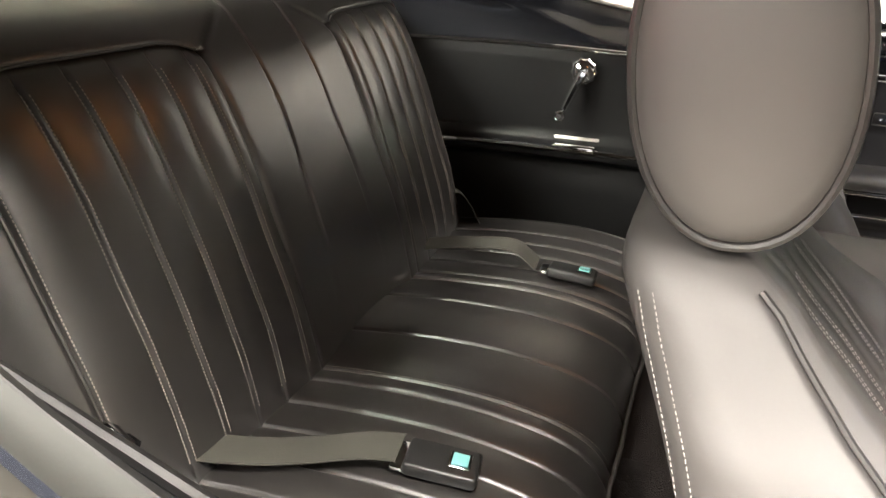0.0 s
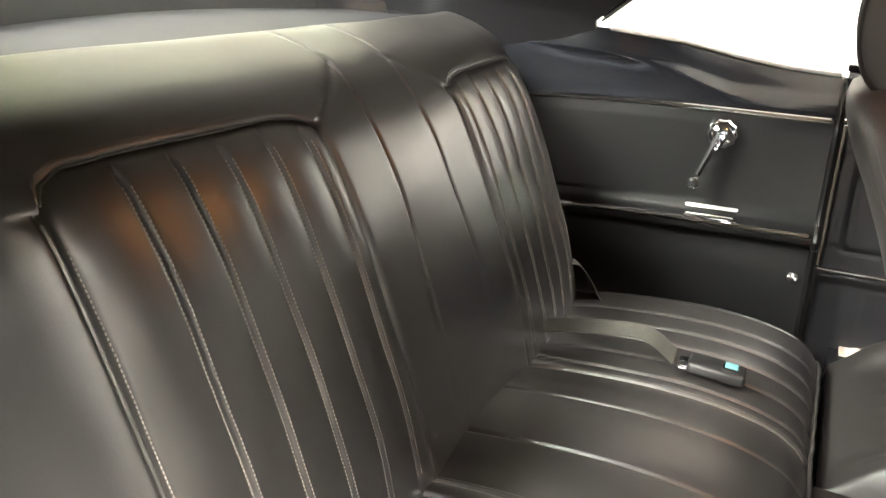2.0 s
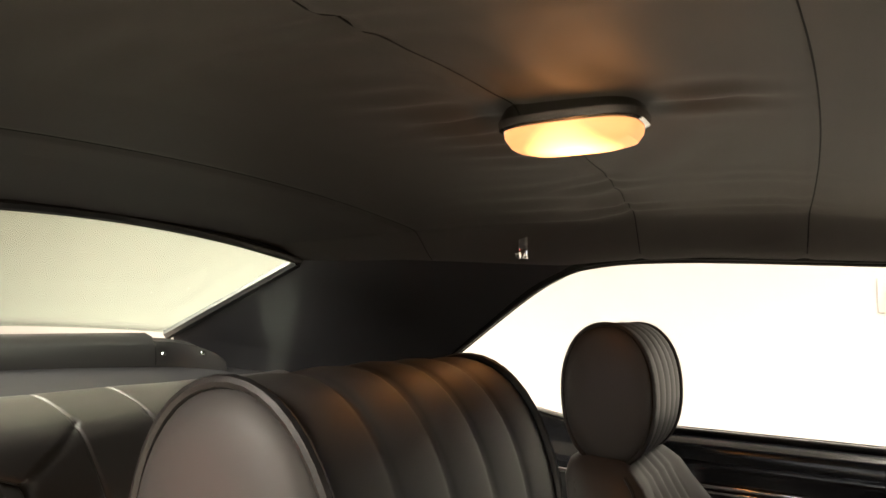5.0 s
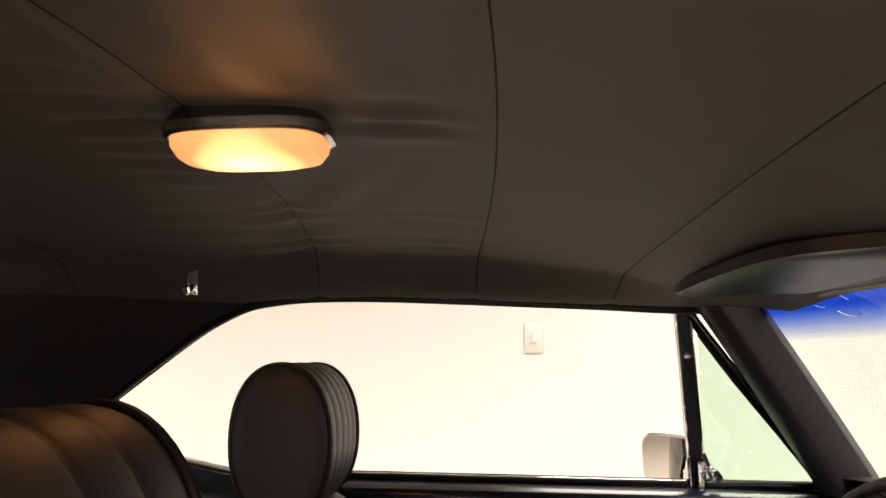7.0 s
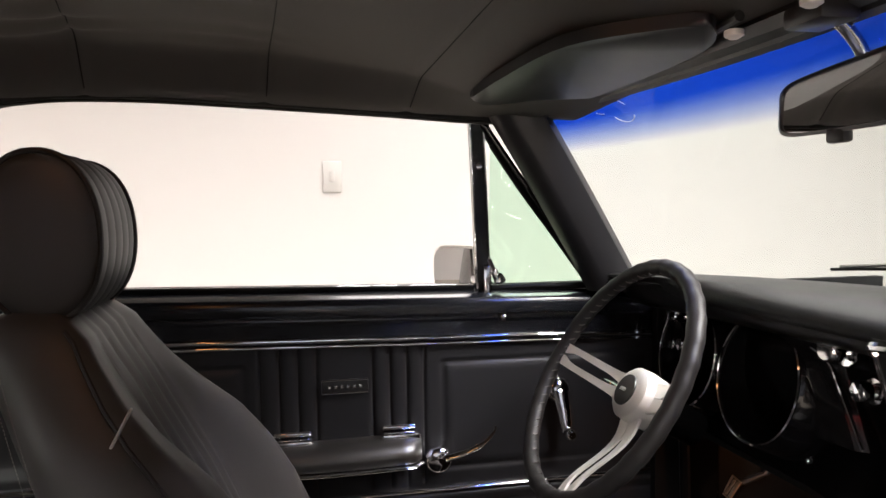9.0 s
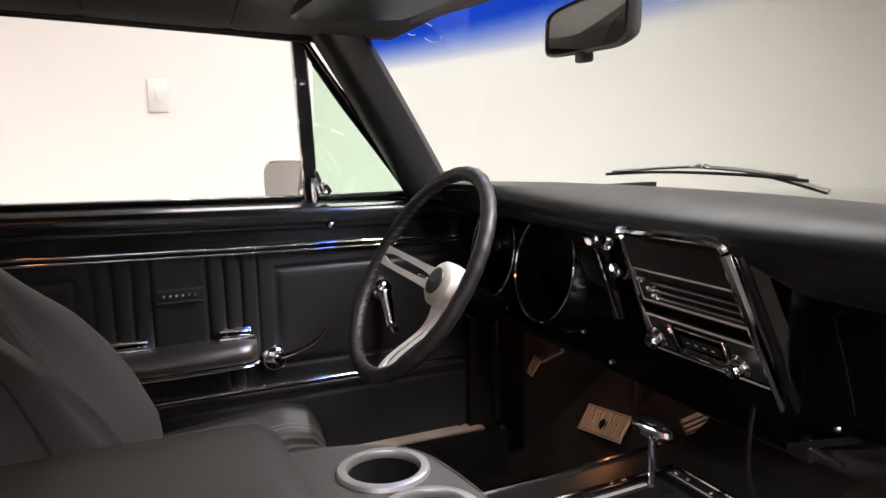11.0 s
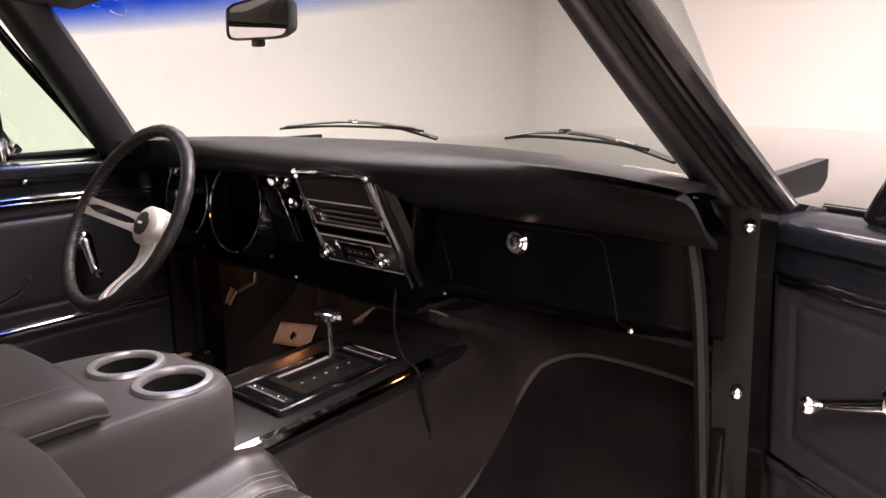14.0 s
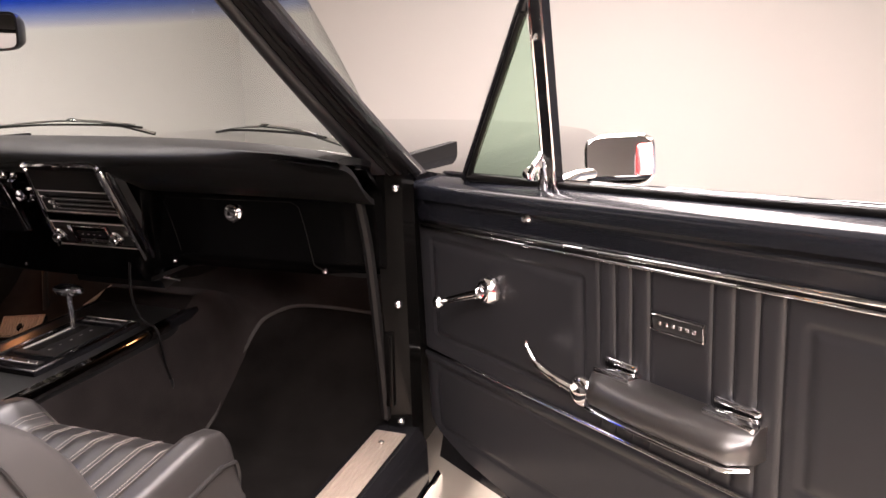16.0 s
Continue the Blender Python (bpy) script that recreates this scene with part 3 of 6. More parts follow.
        f = fr[i].lerp(fr[i + 1], k - i)
        r = Vector((s * 0.432, -1.03, 1.108)).lerp(Vector((s * 0.470, -0.700, 1.275)), v)
        p = f.lerp(r, u)
        p.x += s * 0.02 * math.sin(math.pi * u) * (1 - v)
        p.z += 0.012 * v
        return p
    bm = B(); sheet(bm, sail, spaced(0, 1, 16), [-0.25] + spaced(0, 1, 20), (s * 0.015, 0, 0))
    sp = lone("sail_panel", bm, VINYL, "black vinyl trimmed rear roof pillar panel", "pillar trim", kind="structure")
    bm = B(); tube(bm, [Vector((s * (0.428 + 0.040 * t), -1.045 + 0.345 * t, 1.112 + 0.163 * t)) for t in spaced(0, 1, 10)], 0.013, 8)
    lone("rear_window_trim", bm, PLASTIC, "black moulding beside the rear window", "trim", kind="structure")

    # quarter trim
    def quarter(u, v):
        """u: back to front, v: top to bottom."""
        y = -0.76 + 0.724 * u
        zb = lerp([(-0.76, 1.04), (-0.49, 1.010), (-0.358, 0.988), (-0.244, 0.961), (-0.136, 0.941), (-0.049, 0.932)], y)
        zt = 0.851 - 0.028 * y
        dr = lerp([(-0.5, 0.05), (-0.234, 0.064), (-0.05, 0.042)], y)
        inn = 0.10 * max(0, (-y - 0.33) / 0.41) ** 2
        pr = [(0, 0.832 if s > 0 else 0.806, zb - 0.008), (0.08, 0.790, zb - 0.25 * dr), (0.16, 0.770, zb - 0.58 * dr), (0.20, 0.752, zb - 0.9 * dr), (0.23, 0.735, zb - dr - 0.004), (0.27, 0.722, zb - dr - 0.012), (0.31, 0.712, (zb - dr) * 0.45 + zt * 0.55), (0.36, 0.705, zt + 0.010), (0.40, 0.700, zt), (0.43, 0.688, zt - 0.006), (0.48, 0.682, zt - 0.03), (0.60, 0.676, 0.745), (0.70, 0.672, 0.67), (0.73, 0.662, 0.648), (0.76, 0.640, 0.638), (0.79, 0.632, 0.630), (0.82, 0.636, 0.616), (0.86, 0.660, 0.605), (1.0, 0.668, 0.33)]
        x = lerp([(a, b) for a, b, c in pr], v)
        z = lerp([(a, c) for a, b, c in pr], v)
        if s < 0:  # the ledge runs out towards the roof pillar
            x += (0.708 - x) * ease(-0.25, -0.54, y) * ease(0.31, 0.23, v)
        if s > 0:  # the open side drops steeply inside the lip
            x += lerp([(0, 0), (0.08, 0.030), (0.16, 0.045), (0.20, 0.060), (0.23, 0.075), (1, 0.075)], v) * ease(-0.76, -0.5, y) + 0.22 * (max(y, -0.3) + 0.12) + 0.022
        return Vector((s * (x - inn * ease(0.0, 0.4, v) * (1 if v < 0.7 else 0.6)), y, z))
    QO = 0.075 if s > 0 else 0.0
    qt = thing("quarter_panel", (s * 0.70, -0.3, 0.35), "rear quarter trim of black paint and vinyl with an ashtray ledge", "side panel", "quarter panels", kind="structure")
    bm = B(); sheet(bm, quarter, spaced(0, 1, 40), spaced(0, 0.405, 34), (s * 0.012, 0, 0))
    part("painted_ledge", bm, PAINT, qt, "satin black painted window ledge", sharp=60)
    bm = B(); sheet(bm, quarter, spaced(0, 1, 40), spaced(0.41, 0.76, 40), (s * 0.012, 0, 0))
    part("upper_trim", bm, QUARTER_VINYL, qt, sharp=60)
    bm = B(); sheet(bm, quarter, spaced(0, 1, 40), spaced(0.762, 1.0, 30), (s * 0.012, 0, 0))
    part("lower_trim", bm, QUARTER_VINYL, qt, sharp=60)
    bm = B(); tube(bm, [quarter(u, 0.42) + Vector((-s * 0.003, 0, 0.003)) for u in spaced(0.05, 0.985, 40)], 0.005, 8)
    part("bright_moulding", bm, CHROME if s < 0 else RUBBER, qt, "thin moulding")
    bm = B(); tube(bm, [quarter(u, 0.775) + Vector((-s * 0.003, 0, 0.003)) for u in spaced(0.12, 0.985, 40)], 0.0095, 8, flat=0.7)
    part("ledge_moulding", bm, CHROME, qt, "broad chrome ledge moulding")
    bm = B(); tube(bm, [quarter(u, 0.435) + Vector((-s * 0.001, 0, -0.02)) for u in spaced(0.05, 0.98, 40)], 0.0025, 6)
    part("piping", bm, VINYL, qt)
    bm = B(); tube(bm, [quarter(u, 0.03) + Vector((-s * 0.004, 0, 0.003)) for u in spaced(0.37, 0.99, 40)], 0.0045, 8)
    part("window_channel", bm, ALU if s < 0 else RUBBER, qt, "satin bright window channel lip")
    if s > 0:  # open side: padded lip, bright channel strips and slot outside the ledge
        bm = B(); sheet(bm, lambda u, v: quarter(u, 0) + Vector((0.021 * v - 0.004, 0, 0.012 + 0.006 * math.sin(math.pi * v) - 0.032 * v)), spaced(0.2, 1, 30), spaced(0, 1, 8), (0, 0, -0.006))
        part("padded_lip", bm, LIP, qt, "padded dark lip of the window opening")
        for nm, o, h, r_, mt in (("channel_strip", 0.019, -0.022, 0.0032, ALU), ("window_slot", 0.022, -0.030, 0.0045, RUBBER), ("channel_strip", 0.026, -0.038, 0.003, ALU)):
            bm = B(); tube(bm, [quarter(u, 0) + Vector((o, 0, h)) for u in spaced(0.2, 1, 30)], r_, 8)
            part(nm, bm, mt, qt)
    bm = B(); tube(bm, [quarter(0.997, v) + Vector((-s * 0.002, 0.006, 0)) for v in spaced(0.10, 0.97, 40)], 0.008, 8)
    part("door_edge_welt", bm, RUBBER, qt)
    bm = B(); box(bm, (min(s * 0.626, s * 0.66) + QO, -0.285, 0.632), (max(s * 0.626, s * 0.66) + QO, -0.187, 0.648), 0.004)
    part("ashtray_lid", bm, CHROME, qt, "bright chrome ashtray lid")
    bm = B(); box(bm, (min(s * 0.665, s * 0.68) + QO, -0.29, 0.648), (max(s * 0.665, s * 0.68) + QO, -0.182, 0.662), 0.004)
    part("reflector_plate", bm, ALU, qt)
    bm = B(); lathe(bm, [(0.012, 0), (0.014, 0.006), (0.010, 0.012), (0.004, 0.014)], (s * 0.672 + QO, -0.062, 0.536), (-s, 0, 0), 12)
    part("bolt", bm, CHROME, qt)
    # rear window crank
    ck = thing("window_crank", (s * 0.68 + QO, -0.233, 0.81), "chrome rear window winder with a clear knob", "window crank", "rear window cranks")
    bm = B(); lathe(bm, [(0.031, 0), (0.032, 0.008), (0.028, 0.018), (0.019, 0.026), (0.006, 0.030)], (s * 0.684 + QO, -0.235, 0.81), (-s, 0, 0), 20, 0.05, 10)
    part("hub", bm, CHROME, ck)
    bm = B(); tube(bm, [(s * 0.660 + QO, -0.235, 0.81), (s * 0.650 + QO, -0.250, 0.775), (s * 0.644 + QO, -0.268, 0.728)], [0.016, 0.012, 0.009], 8, flat=0.7)
    part("arm", bm, CHROME, ck)
    bm = B(); lathe(bm, [(0.006, 0), (0.007, 0.01), (0.012, 0.016), (0.012, 0.026), (0.006, 0.032)], (s * 0.648 + QO, -0.272, 0.716), (-s, 0, 0), 14)
    part("knob", bm, CHROME, ck)
    # sill
    sl = thing("door_sill", (s * 0.72, 0.55, 0.37), "ribbed aluminium scuff plate along the door sill", "door sill", "door sills", kind="structure")
    bm = B(); slab(bm, [(s * 0.66, 0.03, 0.25), (s * 0.66, 0.03, 0.362), (s * 0.68, 0.03, 0.374), (s * 0.755, 0.03, 0.370), (s * 0.775, 0.03, 0.34), (s * 0.78, 0.03, 0.2)], (0, 1.07, 0))
    part("sill_body", bm, GLOSS, sl)
    bm = B(); box(bm, (min(s * 0.682, s * 0.748), 0.05, 0.375), (max(s * 0.682, s * 0.748), 1.05, 0.379), 0.001)
    pl = part("scuff_plate", bm, SILL, sl, "ribbed aluminium plate tinted for warm lamplight")
    rib = None
    for k in range(7):
        x = s * (0.690 + 0.0085 * k)
        if rib is None:
            bm = B(); tube(bm, [(x, 0.06, 0.3795), (x, 1.04, 0.3795)], 0.0018, 6)
            rib = part("rib", bm, SILL, pl)
            x0 = x
        else:
            o = new("rib", rib.data); o.location = (x - x0, 0, 0); o.parent = pl
    for y in (0.1, 0.55, 1.0):
        bm = B(); lathe(bm, [(0.006, 0), (0.006, 0.002), (0.003, 0.004)], (s * 0.715, y, 0.380), (0, 0, 1), 10)
        part("screw", bm, CHROME, sl)
    bm = B(); slab(bm, [(s * 0.775, 0.0, 0.19), (s * 0.79, 0.0, 0.19), (s * 0.793, 0.0, 0.235), (s * 0.782, 0.0, 0.25)], (0, 1.15, 0), 0.003)
    part("rocker_moulding", bm, CHROME, sl, "bright rocker moulding")
    # body side below and behind the door
    bm = B(); sheet(bm, lambda u, v: Vector((s * (0.845 + (0.02 if s > 0 else 0) + 0.05 * math.sin(math.pi * v)), -0.045 - 1.5 * u, 0.2 + (0.68 + 0.10 * ease(0, 0.35, u)) * v)), spaced(0, 1, 16), spaced(0, 1, 14), (-s * 0.01, 0, 0))
    lone("rear_wing", bm, JAMB, "gloss black rear wing of the coupe", "car body", kind="structure")
    bm = B(); sheet(bm, lambda u, v: Vector((s * (0.84 + 0.06 * math.sin(math.pi * v)), 1.24 + 2.05 * u, 0.2 + 0.60 * v - 0.03 * v * u)), spaced(0, 1, 16), spaced(0, 1, 14), (-s * 0.01, 0, 0))
    lone("front_wing", bm, GLOSS_PAINT, "gloss black front wing of the coupe", "car body", kind="structure")

# glass
def screen(u, v):
    lo = Vector((0.70 * u, 1.225 - 0.20 * u * u, 0.945))
    hi = Vector((0.640 * u, 0.855 - 0.075 * u * u, 1.262))
    p = lo.lerp(hi, v)
    p.y += 0.015 * math.sin(math.pi * v)
    return p


bm = B(); sheet(bm, screen, spaced(-1.07, 1.07, 32), spaced(0, 1, 12), (0, 0.004, 0.003))
ws = lone("windscreen", bm, SCREEN_GLASS, "curved windscreen with a blue tinted top band", "windscreen", kind="structure", sharp=80)
ws.visible_shadow = False
mk = thing("sticker_residue", screen(-0.74, 0.93), "faint white curved traces of a removed sticker on the windscreen", "sticker traces")
for du, dv, r0, a0, a1 in ((0.0, 0.0, 0.034, 0.3, 2.6), (0.01, -0.02, 0.026, 3.3, 5.9), (0.05, 0.03, 0.018, 1.0, 2.4), (-0.06, 0.02, 0.016, 3.6, 5.0)):
    part("trace", tube(B(), [screen(-0.74 + du + r0 * 1.4 * math.cos(a), 0.93 + dv + r0 * 1.5 * math.sin(a)) + Vector((0, -0.002, -0.001)) for a in spaced(a0, a1, 14)], 0.0006, 5), WHITEMARK, mk)
bm = B(); tube(bm, [screen(u, 1.0) + Vector((0, -0.006, 0.002)) for u in spaced(-1, 1, 30)], 0.014, 8)
tube(bm, [screen(u, 1.0) + Vector((0, -0.025, 0.012)) for u in spaced(-1, 1, 30)], 0.018, 8)
lone("screen_header", bm, PLASTIC, "black header trim above the windscreen", "trim", kind="structure")


def backlight(u, v):
    lo = Vector((0.432 * u, -1.09 + 0.05 * u * u, 1.134 - 0.018 * u * u))
    hi = Vector((0.475 * u, -0.725 + 0.02 * u * u, 1.320 - 0.042 * u * u))
    return lo.lerp(hi, v)


bm = B(); sheet(bm, backlight, spaced(-1, 1, 20), spaced(0, 1, 8), (0, -0.004, 0.003))
rg = lone("rear_window", bm, GLASS, "sloping rear window of the coupe", "rear window", kind="structure", sharp=80)
rg.visible_shadow = False
bm = B(); tube(bm, [backlight(u, 1.0) + Vector((0, 0.006, 0.0)) for u in spaced(-1, 1, 24)], 0.010, 8)
sheet(bm, lambda u, v: liner(u, -0.72).lerp(backlight(u, 1.0), v) + Vector((0, 0, 0.001)), spaced(-1, 1, 24), spaced(0, 1, 3), (0, 0, 0.012))
lone("rear_window_header", bm, PLASTIC, "black trim along the rear window top", "trim", kind="structure")

# package shelf and window garnish
sh = thing("package_shelf", (0, -0.9, 1.02), "black vinyl package shelf below the rear window", "shelf", kind="structure")
bm = B(); sheet(bm, lambda u, v: Vector((0.60 * u, -0.775 - 0.275 * v, 1.016 + 0.036 * v)), spaced(-1, 1, 20), spaced(0, 1, 8), (0, 0, -0.02))
part("shelf_board", bm, VINYL, sh)
bm = B()
loft(bm, [[Vector((x, -0.985 - 0.06 * (1 - (x / 0.35) ** 2) - a, z)) for a, z in ((0, 1.035), (0.006, 1.092), (0.018, 1.110), (0.04, 1.118), (0.06, 1.112), (0.06, 1.035))] for x in spaced(-0.35, 0.35, 24)])
part("window_garnish", bm, PLASTIC, sh, "grey-black moulding along the window foot")
for s in (-1, 1):
    bm = B()
    loft(bm, [[Vector((s * x, y - a * 0.7, 1.03 + (z - 1.03) * k)) for a, z in ((0, 1.03), (0.004, 1.082), (0.015, 1.100), (0.05, 1.108), (0.06, 1.03))] for x, y, k in ((0.353, -0.987, 1.0), (0.395, -0.975, 0.96), (0.43, -0.950, 0.86), (0.462, -0.915, 0.6), (0.475, -0.90, 0.4))])
    cg = part("corner_garnish", bm, PLASTIC, sh)
    for x, y in ((0.366, -0.982), (0.438, -0.940)):
        bm = B(); lathe(bm, [(0.005, 0), (0.005, 0.002), (0.0025, 0.004)], (s * x, y, 1.072), (-s * 0.4, 1, 0.4), 10)
        part("screw", bm, CHROME, cg)

# coat hook
hk = thing("coat_hook", (-0.575, -0.221, 1.31), "small chrome coat hook on the headliner", "coat hook")
bm = B(); box(bm, (-0.582, -0.229, 1.276), (-0.571, -0.209, 1.324), 0.003)
part("base", bm, CHROME, hk)
bm = B(); tube(bm, smooth_line([(-0.574, -0.22, 1.292), (-0.562, -0.22, 1.283), (-0.552, -0.22, 1.280), (-0.546, -0.22, 1.288)]), 0.006, 8)
part("hook", bm, CHROME, hk)


# ---------- doors ----------
def rect_groove(y, z, y0, y1, z0, z1, w=0.004):
    inside = y0 - 3 * w < y < y1 + 3 * w and z0 - 3 * w < z < z1 + 3 * w
    if not inside:
        return 0.0
    d = min(abs(y - y0) if z0 <= z <= z1 else 9, abs(y - y1) if z0 <= z <= z1 else 9, abs(z - z0) if y0 <= y <= y1 else 9, abs(z - z1) if y0 <= y <= y1 else 9)
    return math.exp(-(d / w) ** 2)


PLEATS = (0.252, 0.286, 0.32, 0.353, 0.457, 0.49, 0.522, 0.555)


def card_n(y, z):
    """Relief of the door card, inwards."""
    n = 0.0
    zt = trim_z(y)
    if z > 0.55:
        fade = ease(zt, zt - 0.012, z) * ease(0.55, 0.562, z)
        for p in PLEATS:
            n -= 0.0032 * math.exp(-((y - p) / 0.0032) ** 2) * fade
        if 0.252 < y < 0.353 or 0.457 < y < 0.555:
            k = [b for b in PLEATS if b > y][0]
            a = [b for b in PLEATS if b <= y][-1]
            n += 0.0018 * math.sin(math.pi * (y - a) / (k - a)) * fade
        n -= 0.004 * rect_groove(y, z, 0.592, 1.02, 0.588, 0.792)
        n -= 0.004 * rect_groove(y, z, 0.02, 0.221, 0.588, 0.800)
        n += 0.002 * ease(0.597, 0.61, y) * ease(1.015, 1.0, y) * ease(0.594, 0.605, z) * ease(0.787, 0.775, z)
        n += 0.002 * ease(0.217, 0.2, y) * ease(0.594, 0.605, z) * ease(0.795, 0.785, z)
    else:
        n -= 0.0035 * rect_groove(y, z, 0.08, 1.03, 0.37, 0.515)
        n += 0.006 * math.exp(-((z - 0.533) / 0.01) ** 2)
    # rounded front edge
    n -= 0.02 * ease(1.062, 1.085, y) + 0.015 * ease(-0.015, -0.03, y)
    return n


def build_door(name, m, label, driver):
    root = thing(name, m @ Vector((-0.76, 1.03, 0.30)), label, "car door")

    def dp(nm, bm, mat, parent=root, lab="", sharp=45):
        bmesh.ops.transform(bm, matrix=m, verts=bm.verts)
        return part(nm, bm, mat, parent, lab, sharp)
    # steel shell
    out = [(1.085, 0.915), (1.085, 0.42), (1.07, 0.385), (1.03, 0.355), (0.92, 0.325), (0.80, 0.305), (0.60, 0.298), (-0.03, 0.298), (-0.03, 0.915)]
    bm = B(); slab(bm, [(-0.738, y, z) for y, z in out], (-0.035, 0, 0), 0.004)
    dp("door_shell", bm, GLOSS)
    bm = B(); sheet(bm, lambda u, v: Vector((-0.775 - 0.055 * math.sin(math.pi * min(1, v * 1.05)), -0.04 + 1.15 * u, 0.25 + 0.672 * v)), spaced(0, 1, 14), spaced(0, 1, 20), (0.008, 0, 0))
    dp("outer_skin", bm, GLOSS)

    def low(y):
        return lerp([(-0.03, 0.30), (0.6, 0.30), (0.80, 0.308), (0.94, 0.328), (1.03, 0.358), (1.07, 0.388), (1.086, 0.43)], y)
    ys = sorted(set(spaced(-0.03, 1.085, 215) + [p + d for p in PLEATS for d in (-0.0032, -0.0016, 0, 0.0016, 0.0032)]))

    def card(u, v):
        z0, z1 = 0.548, trim_z(u) - 0.004
        z = z0 + (z1 - z0) * v
        return Vector((-0.722 + card_n(u, z), u, z))
    bm = B(); sheet(bm, card, ys, spaced(0, 1, 72), (-0.012, 0, 0))
    dp("door_card", bm, VINYL, sharp=70)

    def lower(u, v):
        z0, z1 = low(u), 0.540
        z = z0 + (z1 - z0) * v
        return Vector((-0.722 + card_n(u, z), u, z))
    bm = B(); sheet(bm, lower, spaced(-0.03, 1.085, 120), spaced(0, 1, 46), (-0.012, 0, 0))
    dp("kick_card", bm, VINYL, sharp=70)
    bm = B(); tube(bm, [(-0.718, y, 0.545 + 0.004 * y) for y in spaced(-0.02, 1.08, 30)], 0.0055, 8, flat=0.8)
    dp("lower_moulding", bm, CHROME, lab="chrome lower moulding")

    # painted top rail
    def rail(u, v):
        zt, zb = trim_z(u), 0.942 - 0.021 * u
        pr = [(0.0, 0.728, zt), (0.08, 0.720, zt + 0.004), (0.35, 0.716, zt + 0.032), (0.45, 0.714, zt + 0.038), (0.50, 0.716, zt + 0.046), (0.56, 0.702, zt + 0.050), (0.62, 0.702, zb - 0.022), (0.70, 0.707, zb - 0.013), (0.80, 0.718, zb - 0.007), (0.90, 0.732, zb - 0.003), (1.0, 0.746, zb)]
        return Vector((-lerp([(a, b) for a, b, c in pr], v), u, lerp([(a, c) for a, b, c in pr], v)))
    bm = B(); sheet(bm, rail, spaced(-0.032, 1.06, 42), spaced(0, 1, 36), (-0.012, 0, 0))
    dp("top_rail", bm, PAINT, lab="satin black painted top rail", sharp=60)
    for o, r in ((0.002, 0.0042), (-0.009, 0.0032)):
        bm = B(); tube(bm, [(-0.716, y, trim_z(y) + o) for y in spaced(-0.03, 1.045, 40)], r, 8)
        dp("upper_moulding", bm, CHROME, lab="chrome upper moulding")
    bm = B(); tube(bm, [(-0.744, y, 0.945 - 0.021 * y) for y in spaced(-0.035, 0.66, 30)], 0.006, 8)
    dp("window_seal", bm, RUBBER)
    bm = B(); tube(bm, [(-0.756, y, 0.947 - 0.021 * y) for y in spaced(-0.035, 0.66, 30)], 0.004, 8)
    dp("window_channel", bm, CHROME, lab="chrome window channel")
    bm = B(); tube(bm, [(-0.772, y, 0.945 - 0.021 * y) for y in spaced(-0.035, 1.03, 30)], 0.006, 8)
    dp("belt_moulding", bm, GLOSS)
    # name badge: a framed plate with plain bars
    bm = B(); box(bm, (-0.7225, 0.361, 0.745), (-0.7165, 0.448, 0.771), 0.002)
    bd = dp("badge_plate", bm, PLASTIC, lab="small black badge plate in a thin bright frame")
    fr_pts = [(-0.716, 0.362, 0.746), (-0.716, 0.447, 0.746), (-0.716, 0.447, 0.770), (-0.716, 0.362, 0.770)]
    bm = B(); tube(bm, fr_pts, 0.0018, 6, closed=True)
    dp("badge_frame", bm, CHROME, bd)
    for k in range(6):
        y = 0.373 + 0.0115 * k
        bm = B(); box(bm, (-0.7162, y, 0.7545), (-0.7148, y + 0.0055, 0.7605), 0.0006, 1)
        dp("badge_bar", bm, CHROME, bd)
    # armrest
    ar = []
    for t in spaced(0, 1, 14):
        y = 0.268 + 0.274 * t
        e = 1 - 0.35 * (ease(0.06, 0, t) + ease(0.94, 1, t))
        zc = 0.630 + 0.002 * t
        ar.append([Vector((-0.722 + a * (0.062 + 0.008 * math.sin(math.pi * t)) * e, y, zc + b)) for a, b in ((0, 0.028), (0.35, 0.030), (0.75, 0.024), (0.95, 0.012), (1.0, 0.0), (0.92, -0.012), (0.6, -0.017), (0, -0.018))])
    bm = B(); loft(bm, ar)
    arm = dp("armrest", bm, LEATHER, lab="padded black armrest")
    bm = B(); tube(bm, [r[5] + Vector((0.002, 0, -0.006)) for r in ar], 0.006, 8, flat=0.6)
    dp("armrest_strip", bm, CHROME, arm)
    for y0, y1 in ((0.268, 0.345), (0.468, 0.540)):
        bm = B(); box(bm, (-0.722, y0, 0.655), (-0.690, y1, 0.668), 0.004)
        box(bm, (-0.722, y0 + 0.004, 0.670), (-0.711, y1 - 0.004, 0.680), 0.004)
        dp("bracket", bm, CHROME, arm, "chrome armrest bracket")
    bm = B(); box(bm, (-0.672, 0.29, 0.608), (-0.660, 0.312, 0.615), 0.002)
    dp("badge_bar", bm, CHROME, arm)
    # inside handle
    hb = B(); lathe(hb, [(0.026, 0), (0.027, 0.008), (0.023, 0.016), (0.019, 0.019), (0.006, 0.021)], (-0.716, 0.578, 0.608), (1, 0, 0), 28)
    hd_ = dp("handle_boss", hb, CHROME, lab="round chrome handle boss")
    bm = B(); tube(bm, smooth_line([(-0.695, 0.590, 0.615), (-0.686, 0.625, 0.626), (-0.680, 0.658, 0.642), (-0.682, 0.680, 0.662), (-0.684, 0.684, 0.672)]), [0.011] * 6 + [0.009] * 6 + [0.007] * 6 + [0.005] * 7, 8, flat=0.7)
    dp("lever", bm, CHROME, hd_)
